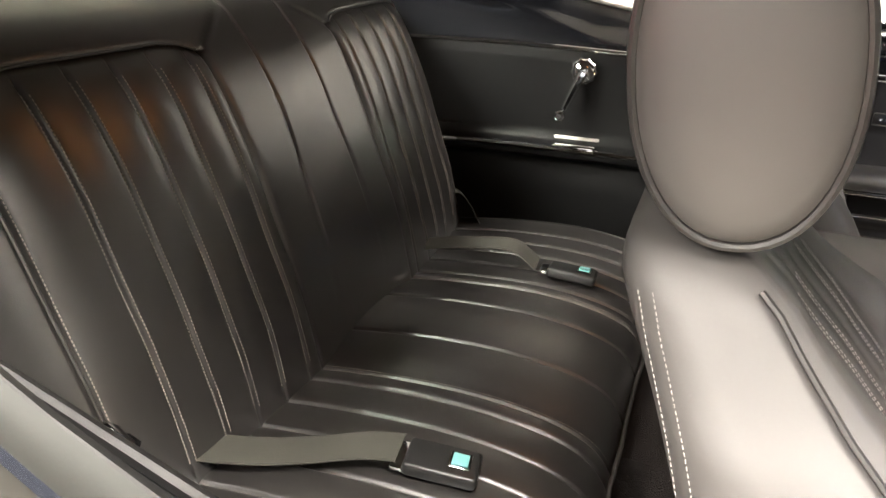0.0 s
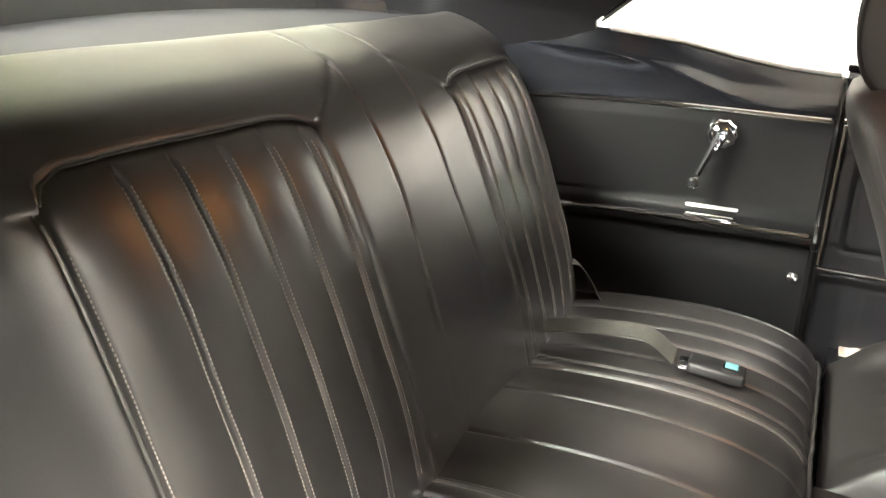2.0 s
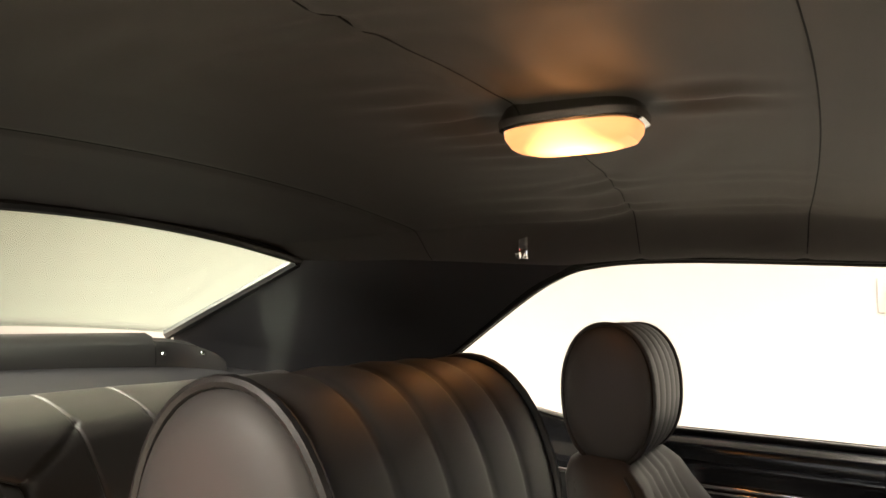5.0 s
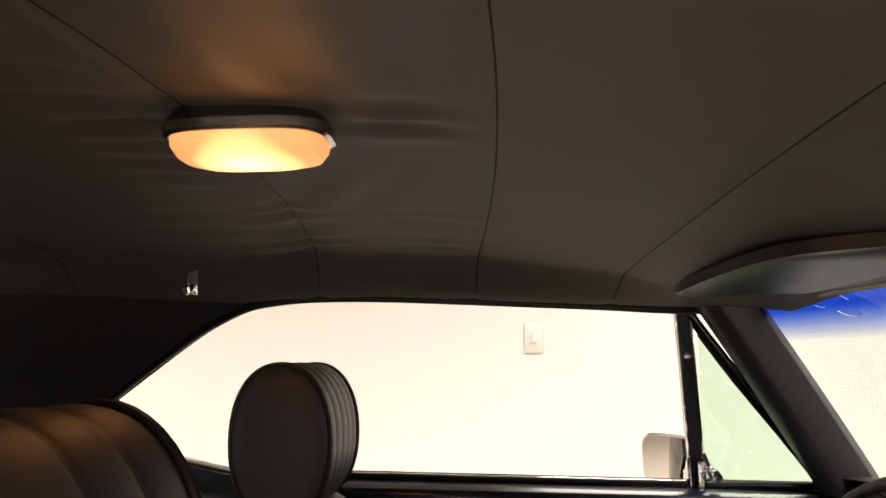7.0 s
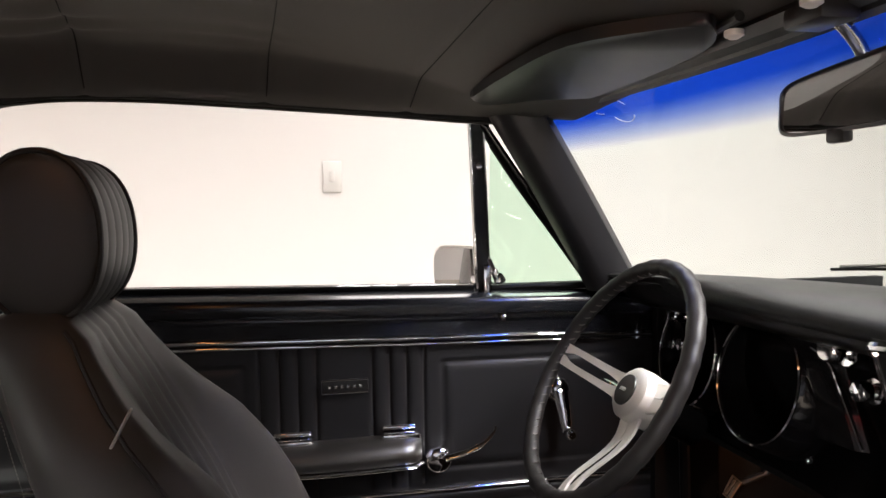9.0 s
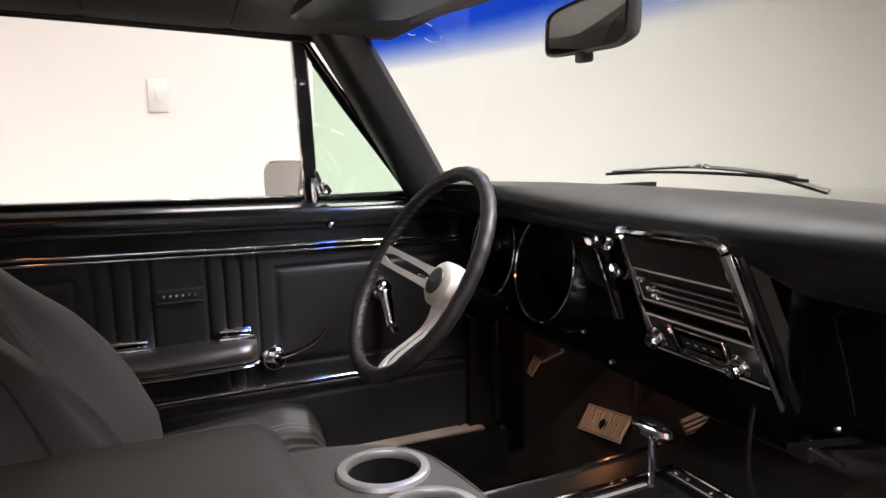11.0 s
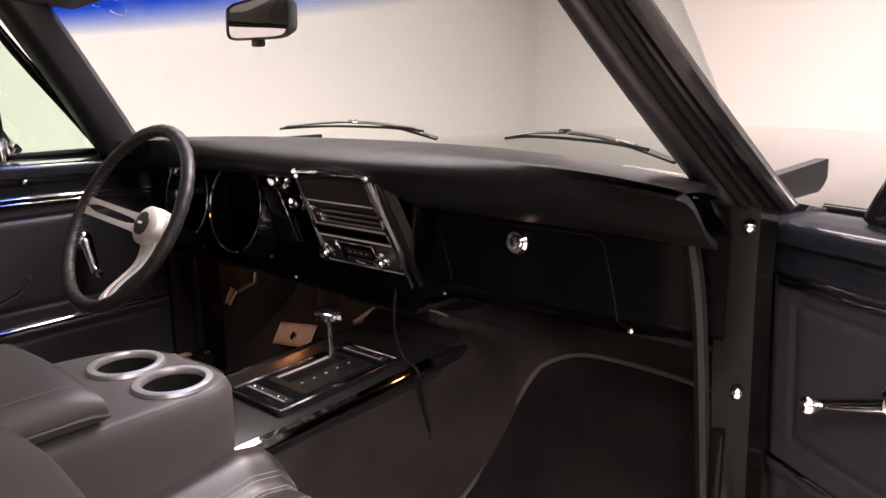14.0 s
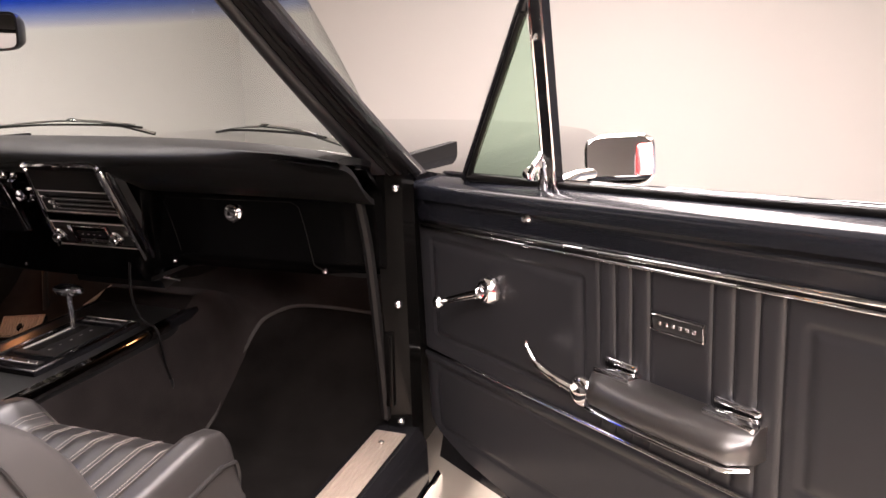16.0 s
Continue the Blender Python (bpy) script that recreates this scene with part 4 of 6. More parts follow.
    # window winder
    bm = B(); lathe(bm, [(0.026, 0), (0.028, 0.006), (0.025, 0.014), (0.020, 0.022), (0.014, 0.026), (0.006, 0.028)], (-0.718, 0.818, 0.728), (1, 0, 0), 24, 0.04, 12)
    cb = dp("crank_hub", bm, CHROME, lab="fluted chrome winder hub")
    # the winders stand differently on the two doors
    dy, dz = (0.006, -0.075) if driver else (0.088, -0.030)
    bm = B(); tube(bm, [(-0.692, 0.818, 0.728), (-0.680, 0.818 + dy * 0.5, 0.728 + dz * 0.5), (-0.672, 0.818 + dy, 0.728 + dz)], [0.016, 0.013, 0.010], 8, flat=0.7)
    dp("crank_arm", bm, CHROME, cb)
    bm = B(); lathe(bm, [(0.006, 0), (0.007, 0.008), (0.012, 0.013), (0.012, 0.024), (0.007, 0.030)], (-0.676, 0.818 + dy, 0.728 + dz), (1, 0, 0), 14)
    dp("crank_knob", bm, CHROME, cb)
    # lock button
    bm = B(); lathe(bm, [(0.009, 0), (0.009, 0.003), (0.006, 0.006), (0.006, 0.012), (0.003, 0.014)], (-0.716, 0.709, 0.875), (1, 0, 0), 14)
    dp("lock_button", bm, CHROME)
    # vent window
    bm = B(); loft(bm, [[Vector((x + a, y + b, z)) for a, b in ((-0.010, -0.012), (0.010, -0.012), (0.010, 0.012), (-0.010, 0.012))] for x, y, z in ((-0.752, 0.680, 0.915), (-0.737, 0.673, 1.03), (-0.720, 0.665, 1.15), (-0.705, 0.657, 1.247))])
    vp = dp("vent_post", bm, GLOSS, lab="black vent window post with bright edges")
    for o in (-0.013, 0.013):
        bm = B(); tube(bm, [(-0.742, 0.680 + o, 0.918), (-0.727, 0.673 + o, 1.03), (-0.710, 0.665 + o, 1.15), (-0.695, 0.657 + o, 1.245)], 0.0025, 6)
        dp("bright_edge", bm, CHROME, vp)
    bm = B(); lathe(bm, [(0.006, 0), (0.006, 0.002), (0.003, 0.003)], (-0.706, 0.664, 1.165), (1, 0, 0.1), 12)
    dp("screw", bm, CHROME, vp)
    bm = B(); tube(bm, smooth_line([(-0.742, 0.915, 0.925), (-0.728, 0.84, 1.02), (-0.712, 0.755, 1.125), (-0.703, 0.69, 1.212), (-0.702, 0.668, 1.246)]), 0.0105, 8)
    dp("vent_frame", bm, GLOSS, lab="gloss black vent window frame")
    bm = B(); tube(bm, smooth_line([(-0.734, 0.895, 0.930), (-0.720, 0.825, 1.02), (-0.705, 0.745, 1.12), (-0.696, 0.685, 1.203)]), 0.005, 8)
    dp("vent_seal", bm, RUBBER)
    bm = B(); tube(bm, [(-0.748, 0.69, 0.928), (-0.742, 0.80, 0.930), (-0.736, 0.895, 0.930)], 0.008, 8)
    dp("vent_foot", bm, RUBBER)
    bm = B(); slab(bm, [(-0.748, 0.69, 0.925), (-0.737, 0.90, 0.925), (-0.701, 0.686, 1.21)], (-0.004, 0, 0))
    g = dp("vent_glass", bm, GLASS_SIDE, lab="green tinted vent glass")
    g.visible_shadow = False
    bm = B(); tube(bm, smooth_line([(-0.735, 0.690, 0.985), (-0.722, 0.695, 0.965), (-0.722, 0.702, 0.948), (-0.722, 0.713, 0.953)]), [0.005] * 6 + [0.007] * 6 + [0.011] * 7, 8)
    lt = dp("vent_latch", bm, CHROME, lab="chrome vent window latch")
    bm = B(); box(bm, (-0.742, 0.676, 0.918), (-0.724, 0.692, 0.975), 0.003)
    dp("latch_plate", bm, CHROME, lt)
    # door mirror
    c = Vector((-0.890, 0.663, 0.957))
    nrm = Vector((0.62, -0.78, 0.0 if driver else 0.088)).normalized()
    rt = Vector((0, 0, 1)).cross(nrm).normalized()
    up = nrm.cross(rt)

    mk = 1.0 if driver else 0.88

    def oval(sx, sz, o):
        sx, sz = sx * mk, sz * mk
        return [c + nrm * o + rt * (sx * math.copysign(abs(math.cos(a)) ** 0.45, math.cos(a))) + up * (sz * math.copysign(abs(math.sin(a)) ** 0.45, math.sin(a))) for a in spaced(0, 2 * math.pi, 32)[:-1]]
    bm = B(); loft(bm, [oval(0.034, 0.022, -0.045), oval(0.057, 0.040, -0.03), oval(0.068, 0.050, -0.008), oval(0.069, 0.051, 0.002), oval(0.066, 0.048, 0.004)])
    mh = dp("mirror_shell", bm, CHROME, lab="chrome door mirror")
    bm = B(); loft(bm, [oval(0.064, 0.046, 0.0035), oval(0.064, 0.046, 0.0055)])
    dp("mirror_glass", bm, MIRROR, mh)
    bm = B(); tube(bm, [(-0.785, 0.70, 0.925), (-0.82, 0.695, 0.937), tuple(c - nrm * 0.03 + Vector((0, 0, -0.02)))], [0.016, 0.010, 0.010], 10)
    dp("mirror_stalk", bm, CHROME, mh)
    return root


build_door("door_1", Matrix.Identity(4), "closed black driver door with chrome mouldings and padded armrest", True)
HINGE = Matrix.Translation((0.797, 1.141, 0.722)) @ Matrix.Rotation(radians(53.45), 4, "Z") @ Matrix.Rotation(radians(-1.8), 4, "Y") @ Matrix.Rotation(radians(-2.1), 4, "X") @ Matrix.Translation((-0.72, -0.985, -0.75)) @ Matrix.Scale(-1, 4, (1, 0, 0))
build_door("door_2", HINGE, "wide open black passenger door with chrome mouldings and padded armrest", False)


# ---------- rear bench ----------
XC = 0.0
BACK = [(0.0, -0.426, 0.43), (0.1, -0.439, 0.493), (0.25, -0.464, 0.598), (0.45, -0.511, 0.742), (0.6, -0.549, 0.849), (0.7, -0.58, 0.914), (0.77, -0.612, 0.957), (0.83, -0.645, 0.988), (0.89, -0.689, 1.015), (0.96, -0.757, 1.036), (1.0, -0.809, 1.026)]
CROWN = [(-0.63, -0.15), (-0.57, -0.075), (-0.53, -0.038), (-0.47, -0.018), (-0.40, -0.010), (-0.30, -0.004), (-0.17, 0.0), (0.0, 0.0), (0.17, 0.0), (0.30, -0.004), (0.40, -0.010), (0.47, -0.018), (0.53, -0.038), (0.57, -0.075), (0.63, -0.15)]


def eased(table, n=8):
    """The same table with smooth steps between its rows."""
    return [tuple(p) for p in smooth_line([(*r, 0)[:3] for r in table], n)]


BACK = eased(BACK)
CROWN = [(a, b) for a, b, c in eased(CROWN)]
GROOVES = (0.203, 0.264, 0.325, 0.385, 0.446)


def seam_top(o):
    """Height of the seam over the pleats by distance from the bench's middle."""
    return lerp([(0.172, 0.938), (0.20, 0.950), (0.235, 0.955), (0.43, 0.956), (0.49, 0.953), (0.512, 0.942), (0.521, 0.92)], o)


def back_depth(x, z):
    """How far the bench back bulges forwards."""
    o = abs(x - XC)
    d = 0.0
    st = seam_top(o)
    fade = ease(0.55, 0.80, z)
    if 0.172 < o < 0.522 and z < st:
        k = ease(st, st - 0.02, z)
        for g in GROOVES:
            d -= 0.0065 * math.exp(-((o - g) / 0.0024) ** 2) * k * (0.22 + 0.78 * fade)
        e = [0.172, *GROOVES, 0.522]
        for a, b in zip(e, e[1:]):
            if a <= o < b:
                d += 0.0030 * math.sin(math.pi * (o - a) / (b - a)) * k * (0.2 + 0.8 * fade)
    # borders of the pleated field
    if z < st + 0.004:
        for g in (0.172, 0.522):
            d -= 0.008 * math.exp(-((o - g) / 0.0038) ** 2) * (0.25 + 0.75 * fade)
    if 0.165 < o < 0.53:
        d -= 0.0045 * math.exp(-((z - st) / 0.0045) ** 2)
    # the two middle lines and the slanting seams
    d -= 0.0038 * math.exp(-((o - 0.066 - 0.02 * ease(0.85, 0.5, z)) / 0.0026) ** 2) * ease(0.52, 0.70, z)
    if 0.06 < o < 0.175:
        zs = 0.997 + (0.938 - 0.997) * (o - 0.066) / 0.106
        d -= 0.0035 * math.exp(-((z - zs) / 0.0035) ** 2)
    # stuffing, with a few slack hollows
    d += 0.004 * math.sin(math.pi * min(1, max(0, (z - 0.47) / 0.46)))
    d += 0.007 * math.exp(-((z - 0.995) / 0.024) ** 2)
    d += 0.0012 * math.sin(23 * x + 9 * z) * math.sin(31 * z - 5 * x)
    return d


def bench_back(x, v):
    y = lerp([(a, b) for a, b, c in BACK], v)
    z = lerp([(a, c) for a, b, c in BACK], v)
    f = lerp(CROWN, x)
    y += f * (1 - 0.25 * ease(0.85, 1.0, v))
    e = ease(0.53, 0.63, abs(x))
    z -= 0.02 * e * ease(0.8, 0.95, v)
    d = back_depth(x, z)
    ny = 1.0 if v < 0.80 else lerp([(0.80, 1.0), (0.9, 0.5), (1.0, 0.0)], v)
    return Vector((x, y + d * ny, z + d * (1 - ny)))


bench = thing("rear_bench", (0, -0.25, 0.28), "black leather rear bench with pleated panels and stitched seams", "car seat")
xs = sorted(set([round(x, 4) for x in spaced(-0.63, 0.63, 150)] + [XC + s * (g + d) for s in (-1, 1) for g in (*GROOVES, 0.172, 0.522, 0.066) for d in (-0.006, -0.0036, -0.0018, 0, 0.0018, 0.0036, 0.006)]))
vv = sorted(set(spaced(0, 1, 70) + spaced(0.70, 0.86, 70)))
bm = B(); sheet(bm, bench_back, xs, vv, (0, -0.05, -0.02))
bb = part("backrest", bm, LEATHER, bench, "pleated black leather backrest", sharp=80)
vline = spaced(0.12, 0.74, 60)
for s in (-1, 1):
    for g in (*GROOVES, 0.522):
        for o in (0.0048,) if g > 0.5 else (0.0046, -0.0046):
            sewn([bench_back(XC + s * (g + o * (1 if g < 0.5 else -1)), v) + Vector((0, 0.0014, 0.0004)) for v in vline if lerp([(a, c) for a, b, c in BACK], v) < seam_top(g) - 0.02], THREAD, bb, "", 0.0050, 0.0029, 0.0008)
for s in (-1, 1):
    ln = []
    for o in spaced(0.172, 0.518, 44):
        zt = seam_top(o)
        v = lerp([(c, a) for a, b, c in BACK[:70]], zt)
        ln.append(bench_back(XC + s * o, v) + Vector((0, 0.002, 0.002)))
    piped(ln, 0.0019, LEATHER, bb)
    sewn([p + Vector((0, -0.004, 0.009)) for p in ln], THREAD_DARK, bb, "", 0.0042, 0.0023, 0.0005)
    piped([bench_back(XC + s * 0.522, v) + Vector((0, 0.002, 0)) for v in spaced(0.1, 0.70, 40)], 0.0025, LEATHER, bb)

CUSH = [(0.0, -0.56, 0.451), (0.12, -0.486, 0.47), (0.3, -0.362, 0.489), (0.5, -0.209, 0.498), (0.66, -0.1, 0.489), (0.78, -0.032, 0.468), (0.86, 0.001, 0.437), (0.92, 0.01, 0.398), (1.0, -0.01, 0.295)]

CUSH = eased(CUSH)


def bench_seat(x, v):
    y = lerp([(a, b) for a, b, c in CUSH], v)
    z = lerp([(a, c) for a, b, c in CUSH], v)
    o = abs(x - XC)
    e = ease(0.52, 0.61, abs(x))
    z -= 0.05 * e * ease(1.0, 0.85, v)
    y -= 0.03 * e * ease(0.7, 0.9, v)
    z += 0.018 * math.cos(min(1, o / 0.16) * math.pi / 2) * ease(1.0, 0.8, v)
    d = 0.0
    k = ease(0.02, 0.12, v) * ease(0.97, 0.88, v)
    for g in (*GROOVES, 0.172, 0.522, 0.066):
        d -= 0.0034 * math.exp(-((o - g) / 0.0028) ** 2)
    f = [0.066, 0.172, *GROOVES, 0.522]
    for a, b in zip(f, f[1:]):
        if a <= o < b:
            d += 0.0022 * math.sin(math.pi * (o - a) / (b - a))
    nz = 1 if v < 0.75 else lerp([(0.75, 1), (0.9, 0.2), (1, 0)], v)
    return Vector((x, y + d * k * (1 - nz), z + d * k * nz))


bm = B(); sheet(bm, bench_seat, [x for x in xs if abs(x) < 0.612], spaced(0, 1, 70), (0, 0, -0.06))
bc = part("cushion", bm, LEATHER, bench, "pleated black leather cushion", sharp=80)
piped([bench_seat(x, 0.885) + Vector((0, 0.004, 0.001)) for x in spaced(-0.60, 0.60, 60)], 0.0035, LEATHER_GREY, bc)
piped([bench_seat(-0.605, v) + Vector((-0.002, 0, 0.002)) for v in spaced(0.1, 0.99, 30)], 0.0035, LEATHER_GREY, bc)
for s in (-1, 1):
    for o in (0.166, 0.178):
        sewn([bench_seat(XC + s * o, v) + Vector((0, 0, 0.0012)) for v in spaced(0.12, 0.86, 50)], THREAD, bc, "", 0.0042, 0.0023, 0.0005)
    for g in GROOVES:
        sewn([bench_seat(XC + s * (g + 0.0048), v) + Vector((0, 0, 0.001)) for v in spaced(0.14, 0.86, 50)], THREAD_DARK, bc, "", 0.0042, 0.0023, 0.0005)
bm = B(); box(bm, (-0.59, -0.08, 0.27), (0.59, -0.01, 0.38), 0.01)
part("base", bm, CARPET, bench)


# ---------- lap belts on the bench ----------
def belt_strip(bm, pts, w, across):
    P = smooth_line(pts, 8)
    a = Vector(across).normalized() * (w / 2)
    rings = []
    for i, p in enumerate(P):
        d = (P[min(i + 1, len(P) - 1)] - P[max(i - 1, 0)]).normalized()
        n = d.cross(a).normalized() * 0.0009
        rings.append([p - a - n, p + a - n, p + a + n, p - a + n])
    return loft(bm, rings)


def buckle(base, m, label):
    root = thing("seat_belt", base, label, "seat belt", "rear lap belts")
    bm = B(); box(bm, (-0.026, -0.045, 0.0), (0.026, 0.045, 0.020), 0.006, 3, m)
    b = part("buckle", bm, PLASTIC, root, "black belt buckle")
    bm = B(); box(bm, (-0.013, 0.008, 0.0205), (0.013, 0.034, 0.0225), 0.001, 1, m)
    part("release_frame", bm, CHROME, b)
    bm = B(); box(bm, (-0.010, 0.011, 0.0226), (0.010, 0.031, 0.0245), 0.001, 1, m)
    part("release_button", bm, TEAL, b, "teal release button")
    bm = B(); box(bm, (-0.024, -0.060, 0.004), (0.024, -0.044, 0.010), 0.002, 2, m)
    part("tongue", bm, CHROME, b)
    return root


m1 = pose(-0.252, -0.144, 0.500, -5, -6, 3)
r1 = buckle((-0.252, -0.144, 0.50), m1, "olive-grey lap belt with a black buckle lying on the bench")
bm = B(); belt_strip(bm, [(-0.248, -0.21, 0.519), (-0.249, -0.257, 0.548), (-0.252, -0.318, 0.543), (-0.258, -0.392, 0.528), (-0.264, -0.456, 0.51), (-0.265, -0.53, 0.493)], 0.034, (1, 0, -0.4))
part("webbing", bm, WEBBING, r1, "creased olive-grey webbing")
m2 = pose(0.341, -0.174, 0.504, -6, 3, 9)
r2 = buckle((0.341, -0.174, 0.50), m2, "olive-grey lap belt with a black buckle beside the pleats")
bm = B(); belt_strip(bm, [(0.349, -0.224, 0.528), (0.361, -0.266, 0.527), (0.381, -0.327, 0.516), (0.404, -0.398, 0.509), (0.425, -0.51, 0.5)], 0.052, (1, 0.15, 0))
part("webbing", bm, WEBBING, r2, "flat olive-grey webbing")
t3 = thing("seat_belt", (-0.50, -0.44, 0.46), "olive-grey folded belt end tucked behind the cushion", "seat belt", "rear lap belts")
bm = B(); belt_strip(bm, [(-0.497, -0.412, 0.483), (-0.515, -0.448, 0.525), (-0.523, -0.486, 0.538), (-0.524, -0.556, 0.483)], 0.05, (0.8, 0.45, 0.1))
part("webbing", bm, WEBBING, t3)


# ---------- front bucket seats, built round x = 0 and set in place ----------
def front_seat(cx, hx, head_c, lean, semi, label, fwd=0.0, sl=0.0, low=0.0, rear=0.0):
    root = thing("front_seat", (cx, 0.3, 0.28), label, "car seat", "front bucket seats")
    lv = [(0.44, 0.235, 0.14, 0.335, 0.265), (0.50, 0.248, 0.12, 0.335, 0.255), (0.58, 0.252, 0.095, 0.325, 0.235), (0.66, 0.250, 0.070, 0.290, 0.205), (0.72, 0.243, 0.048, 0.255, 0.178), (0.78, 0.228, 0.026, 0.212, 0.150), (0.83, 0.205, 0.006, 0.158, 0.128), (0.87, 0.180, -0.012, 0.124, 0.112), (0.91, 0.158, -0.028, 0.100, 0.092), (0.94, 0.140, -0.036, 0.085, 0.078), (0.962, 0.118, -0.030, 0.058, 0.056), (0.972, 0.085, -0.008, 0.030, 0.03)]
    down = lambda z: z - low * ease(0.60, 0.95, z)

    def at(z, k):
        return lerp([(r[0], r[k]) for r in lv], z) + (fwd * ease(0.99, 0.70, z) * (1 if k > 2 else 0.35) if k > 1 else 0) + (rear * ease(0.70, 0.93, z) if k > 1 else 0)

    def ring(z):
        hw, yr, yf, yc = (at(z, k) for k in (1, 2, 3, 4))
        pts = []
        n = 64
        for i in range(n + 1):                     # front, from one side to the other
            u = -1 + 2 * i / n
            a = abs(u)
            y = yc + (yf - yc) * ease(0.45, 0.80, a) - (yf - yc) * 0.15 * ease(0.8, 0.93, a)
            y -= (yf - yr) * 0.30 * ease(0.90, 1.0, a) ** 2
            g = 0.0
            if a < 0.52:
                w = hw * u / 0.040
                fr_ = w - math.floor(w)
                g = 0.004 * math.sin(math.pi * fr_) - 0.002
                g *= ease(0.47, 0.60, z)
            pts.append(Vector((cx + hw * u, y + g, down(z))))
        for i in range(1, 13):                     # rounded side and back
            a = i / 13 * math.pi
            pts.append(Vector((cx + hw * math.copysign(abs(math.cos(a)) ** 0.35, math.cos(a)), yr + (yf - yr) * 0.70 * (1 - math.sin(a) ** 0.6), down(z))))
        return pts
    zs = sorted(set(spaced(0.44, 0.972, 46) + [0.968]))
    top = ring(0.972)
    mid = sum(top, Vector()) / len(top)
    bm = B(); loft(bm, [ring(z) for z in zs] + [[mid + (p - mid) * k + Vector((0, 0, h)) for p in top] for k, h in ((0.7, 0.003), (0.35, 0.005), (0.03, 0.006))])
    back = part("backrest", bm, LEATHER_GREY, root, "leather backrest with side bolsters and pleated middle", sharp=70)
    for s in (-1, 1):
        bm = B(); tube(bm, [Vector((cx + s * (at(z, 1) * 0.992 + 0.002), at(z, 3) - (at(z, 3) - at(z, 2)) * (0.10 + 0.24 * ease(0.95, 0.6, z)), down(z))) for z in zs[:-3]], 0.0026, 6)
        part("piping", bm, RIM_LEATHER, back)
        for o in (0.0, 0.010):
            sewn([Vector((cx + s * (at(z, 1) * 0.985 + 0.0035), at(z, 2) + 0.022 + o, down(z))) for z in zs[:-4]], THREAD_DARK, back)
    for k in (-2, -1, 1, 2):
        for o in (-0.004, 0.004):
            sewn([Vector((cx + 0.040 * k + o, at(z, 4) + 0.0012, down(z))) for z in zs if 0.62 < z < 0.93], THREAD_DARK, back)
    # cushion
    prof = [(0.10, 0.40), (0.16, 0.44), (0.26, 0.475), (0.40, 0.490), (0.54, 0.505), (0.63, 0.515), (0.675, 0.505), (0.70, 0.475), (0.705, 0.43), (0.69, 0.38)]

    def cush(u, v):
        k = v * (len(prof) - 1)
        i = min(int(k), len(prof) - 2)
        y = prof[i][0] + (prof[i + 1][0] - prof[i][0]) * (k - i)
        z = prof[i][1] + (prof[i + 1][1] - prof[i][1]) * (k - i)
        a = abs(u)
        hw = 0.252 - 0.02 * ease(0.75, 1, v)
        z += 0.042 * ease(0.52, 0.74, a) * ease(0.0, 0.25, v) * ease(0.95, 0.72, v)
        e = ease(0.80, 1.0, a)
        z -= 0.10 * e * e
        y -= 0.05 * e * ease(0.6, 0.9, v)
        if a < 0.56:
            w = hw * u / 0.044
            fr_ = w - math.floor(w)
            z += 0.0032 * math.sin(math.pi * fr_) ** 0.7 * ease(0.1, 0.2, v) * ease(0.96, 0.85, v)
        return Vector((cx + hw * u, y + sl, z))
    bm = B(); sheet(bm, cush, spaced(-1, 1, 120), spaced(0, 1, 50), (0, 0, -0.05))
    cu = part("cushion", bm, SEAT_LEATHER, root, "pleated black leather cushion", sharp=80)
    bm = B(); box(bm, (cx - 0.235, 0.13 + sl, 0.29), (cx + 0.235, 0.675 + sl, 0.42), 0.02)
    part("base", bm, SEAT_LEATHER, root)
    for k in range(-3, 4):
        for o in (-0.004, 0.004):
            u = (0.044 * k + o) / 0.252
            if abs(u) < 0.58:
                sewn([cush(u, v) + Vector((0, 0.0005, 0.0014)) for v in spaced(0.15, 0.84, 50)], THREAD, cu, "", 0.005, 0.0034, 0.00065)
    for s in (-1, 1):
        for o in (0.0, 0.02):
            sewn([cush(s * (0.60 + o), v) + Vector((0, 0.0005, 0.0014)) for v in spaced(0.15, 0.86, 50)], THREAD, cu, "", 0.005, 0.0034, 0.00065)
    for s in (-1, 1):
        bm = B(); tube(bm, [cush(s * 0.93, v) + Vector((s * 0.002, 0.002, 0.002)) for v in spaced(0.2, 0.97, 30)], 0.004, 6)
        part("piping", bm, RIM_LEATHER, cu)
        bm = B(); box(bm, (cx + s * 0.15 - 0.02, 0.12, 0.262), (cx + s * 0.15 + 0.02, 0.62, 0.292), 0.005)
        part("seat_runner", bm, PLASTIC, root)
    # drum headrest
    hw = hx
    hy, hz = head_c
    ax = Vector((0, math.sin(lean), math.cos(lean)))
    ay = Vector((0, math.cos(lean), -math.sin(lean)))

    def oval(x, k, dx=0.0):
        return [Vector((x, hy, hz)) + ay * (semi[0] * k * math.copysign(abs(math.cos(a)) ** 0.92, math.cos(a))) + ax * (semi[1] * k * math.copysign(abs(math.sin(a)) ** 0.92, math.sin(a))) for a in spaced(0, 2 * math.pi, 48)[:-1]]
    x0, x1 = hw
    rings = []
    for t in spaced(0, 1, 60):
        x = x0 + (x1 - x0) * t
        w = t * 5
        puff = 0.035 * abs(math.sin(math.pi * w)) ** 0.55
        rings.append(oval(x, 0.985 + puff + 0.02 * math.sin(math.pi * t)))
    bm = B(); loft(bm, rings)
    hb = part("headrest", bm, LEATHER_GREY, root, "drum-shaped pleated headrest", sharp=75)
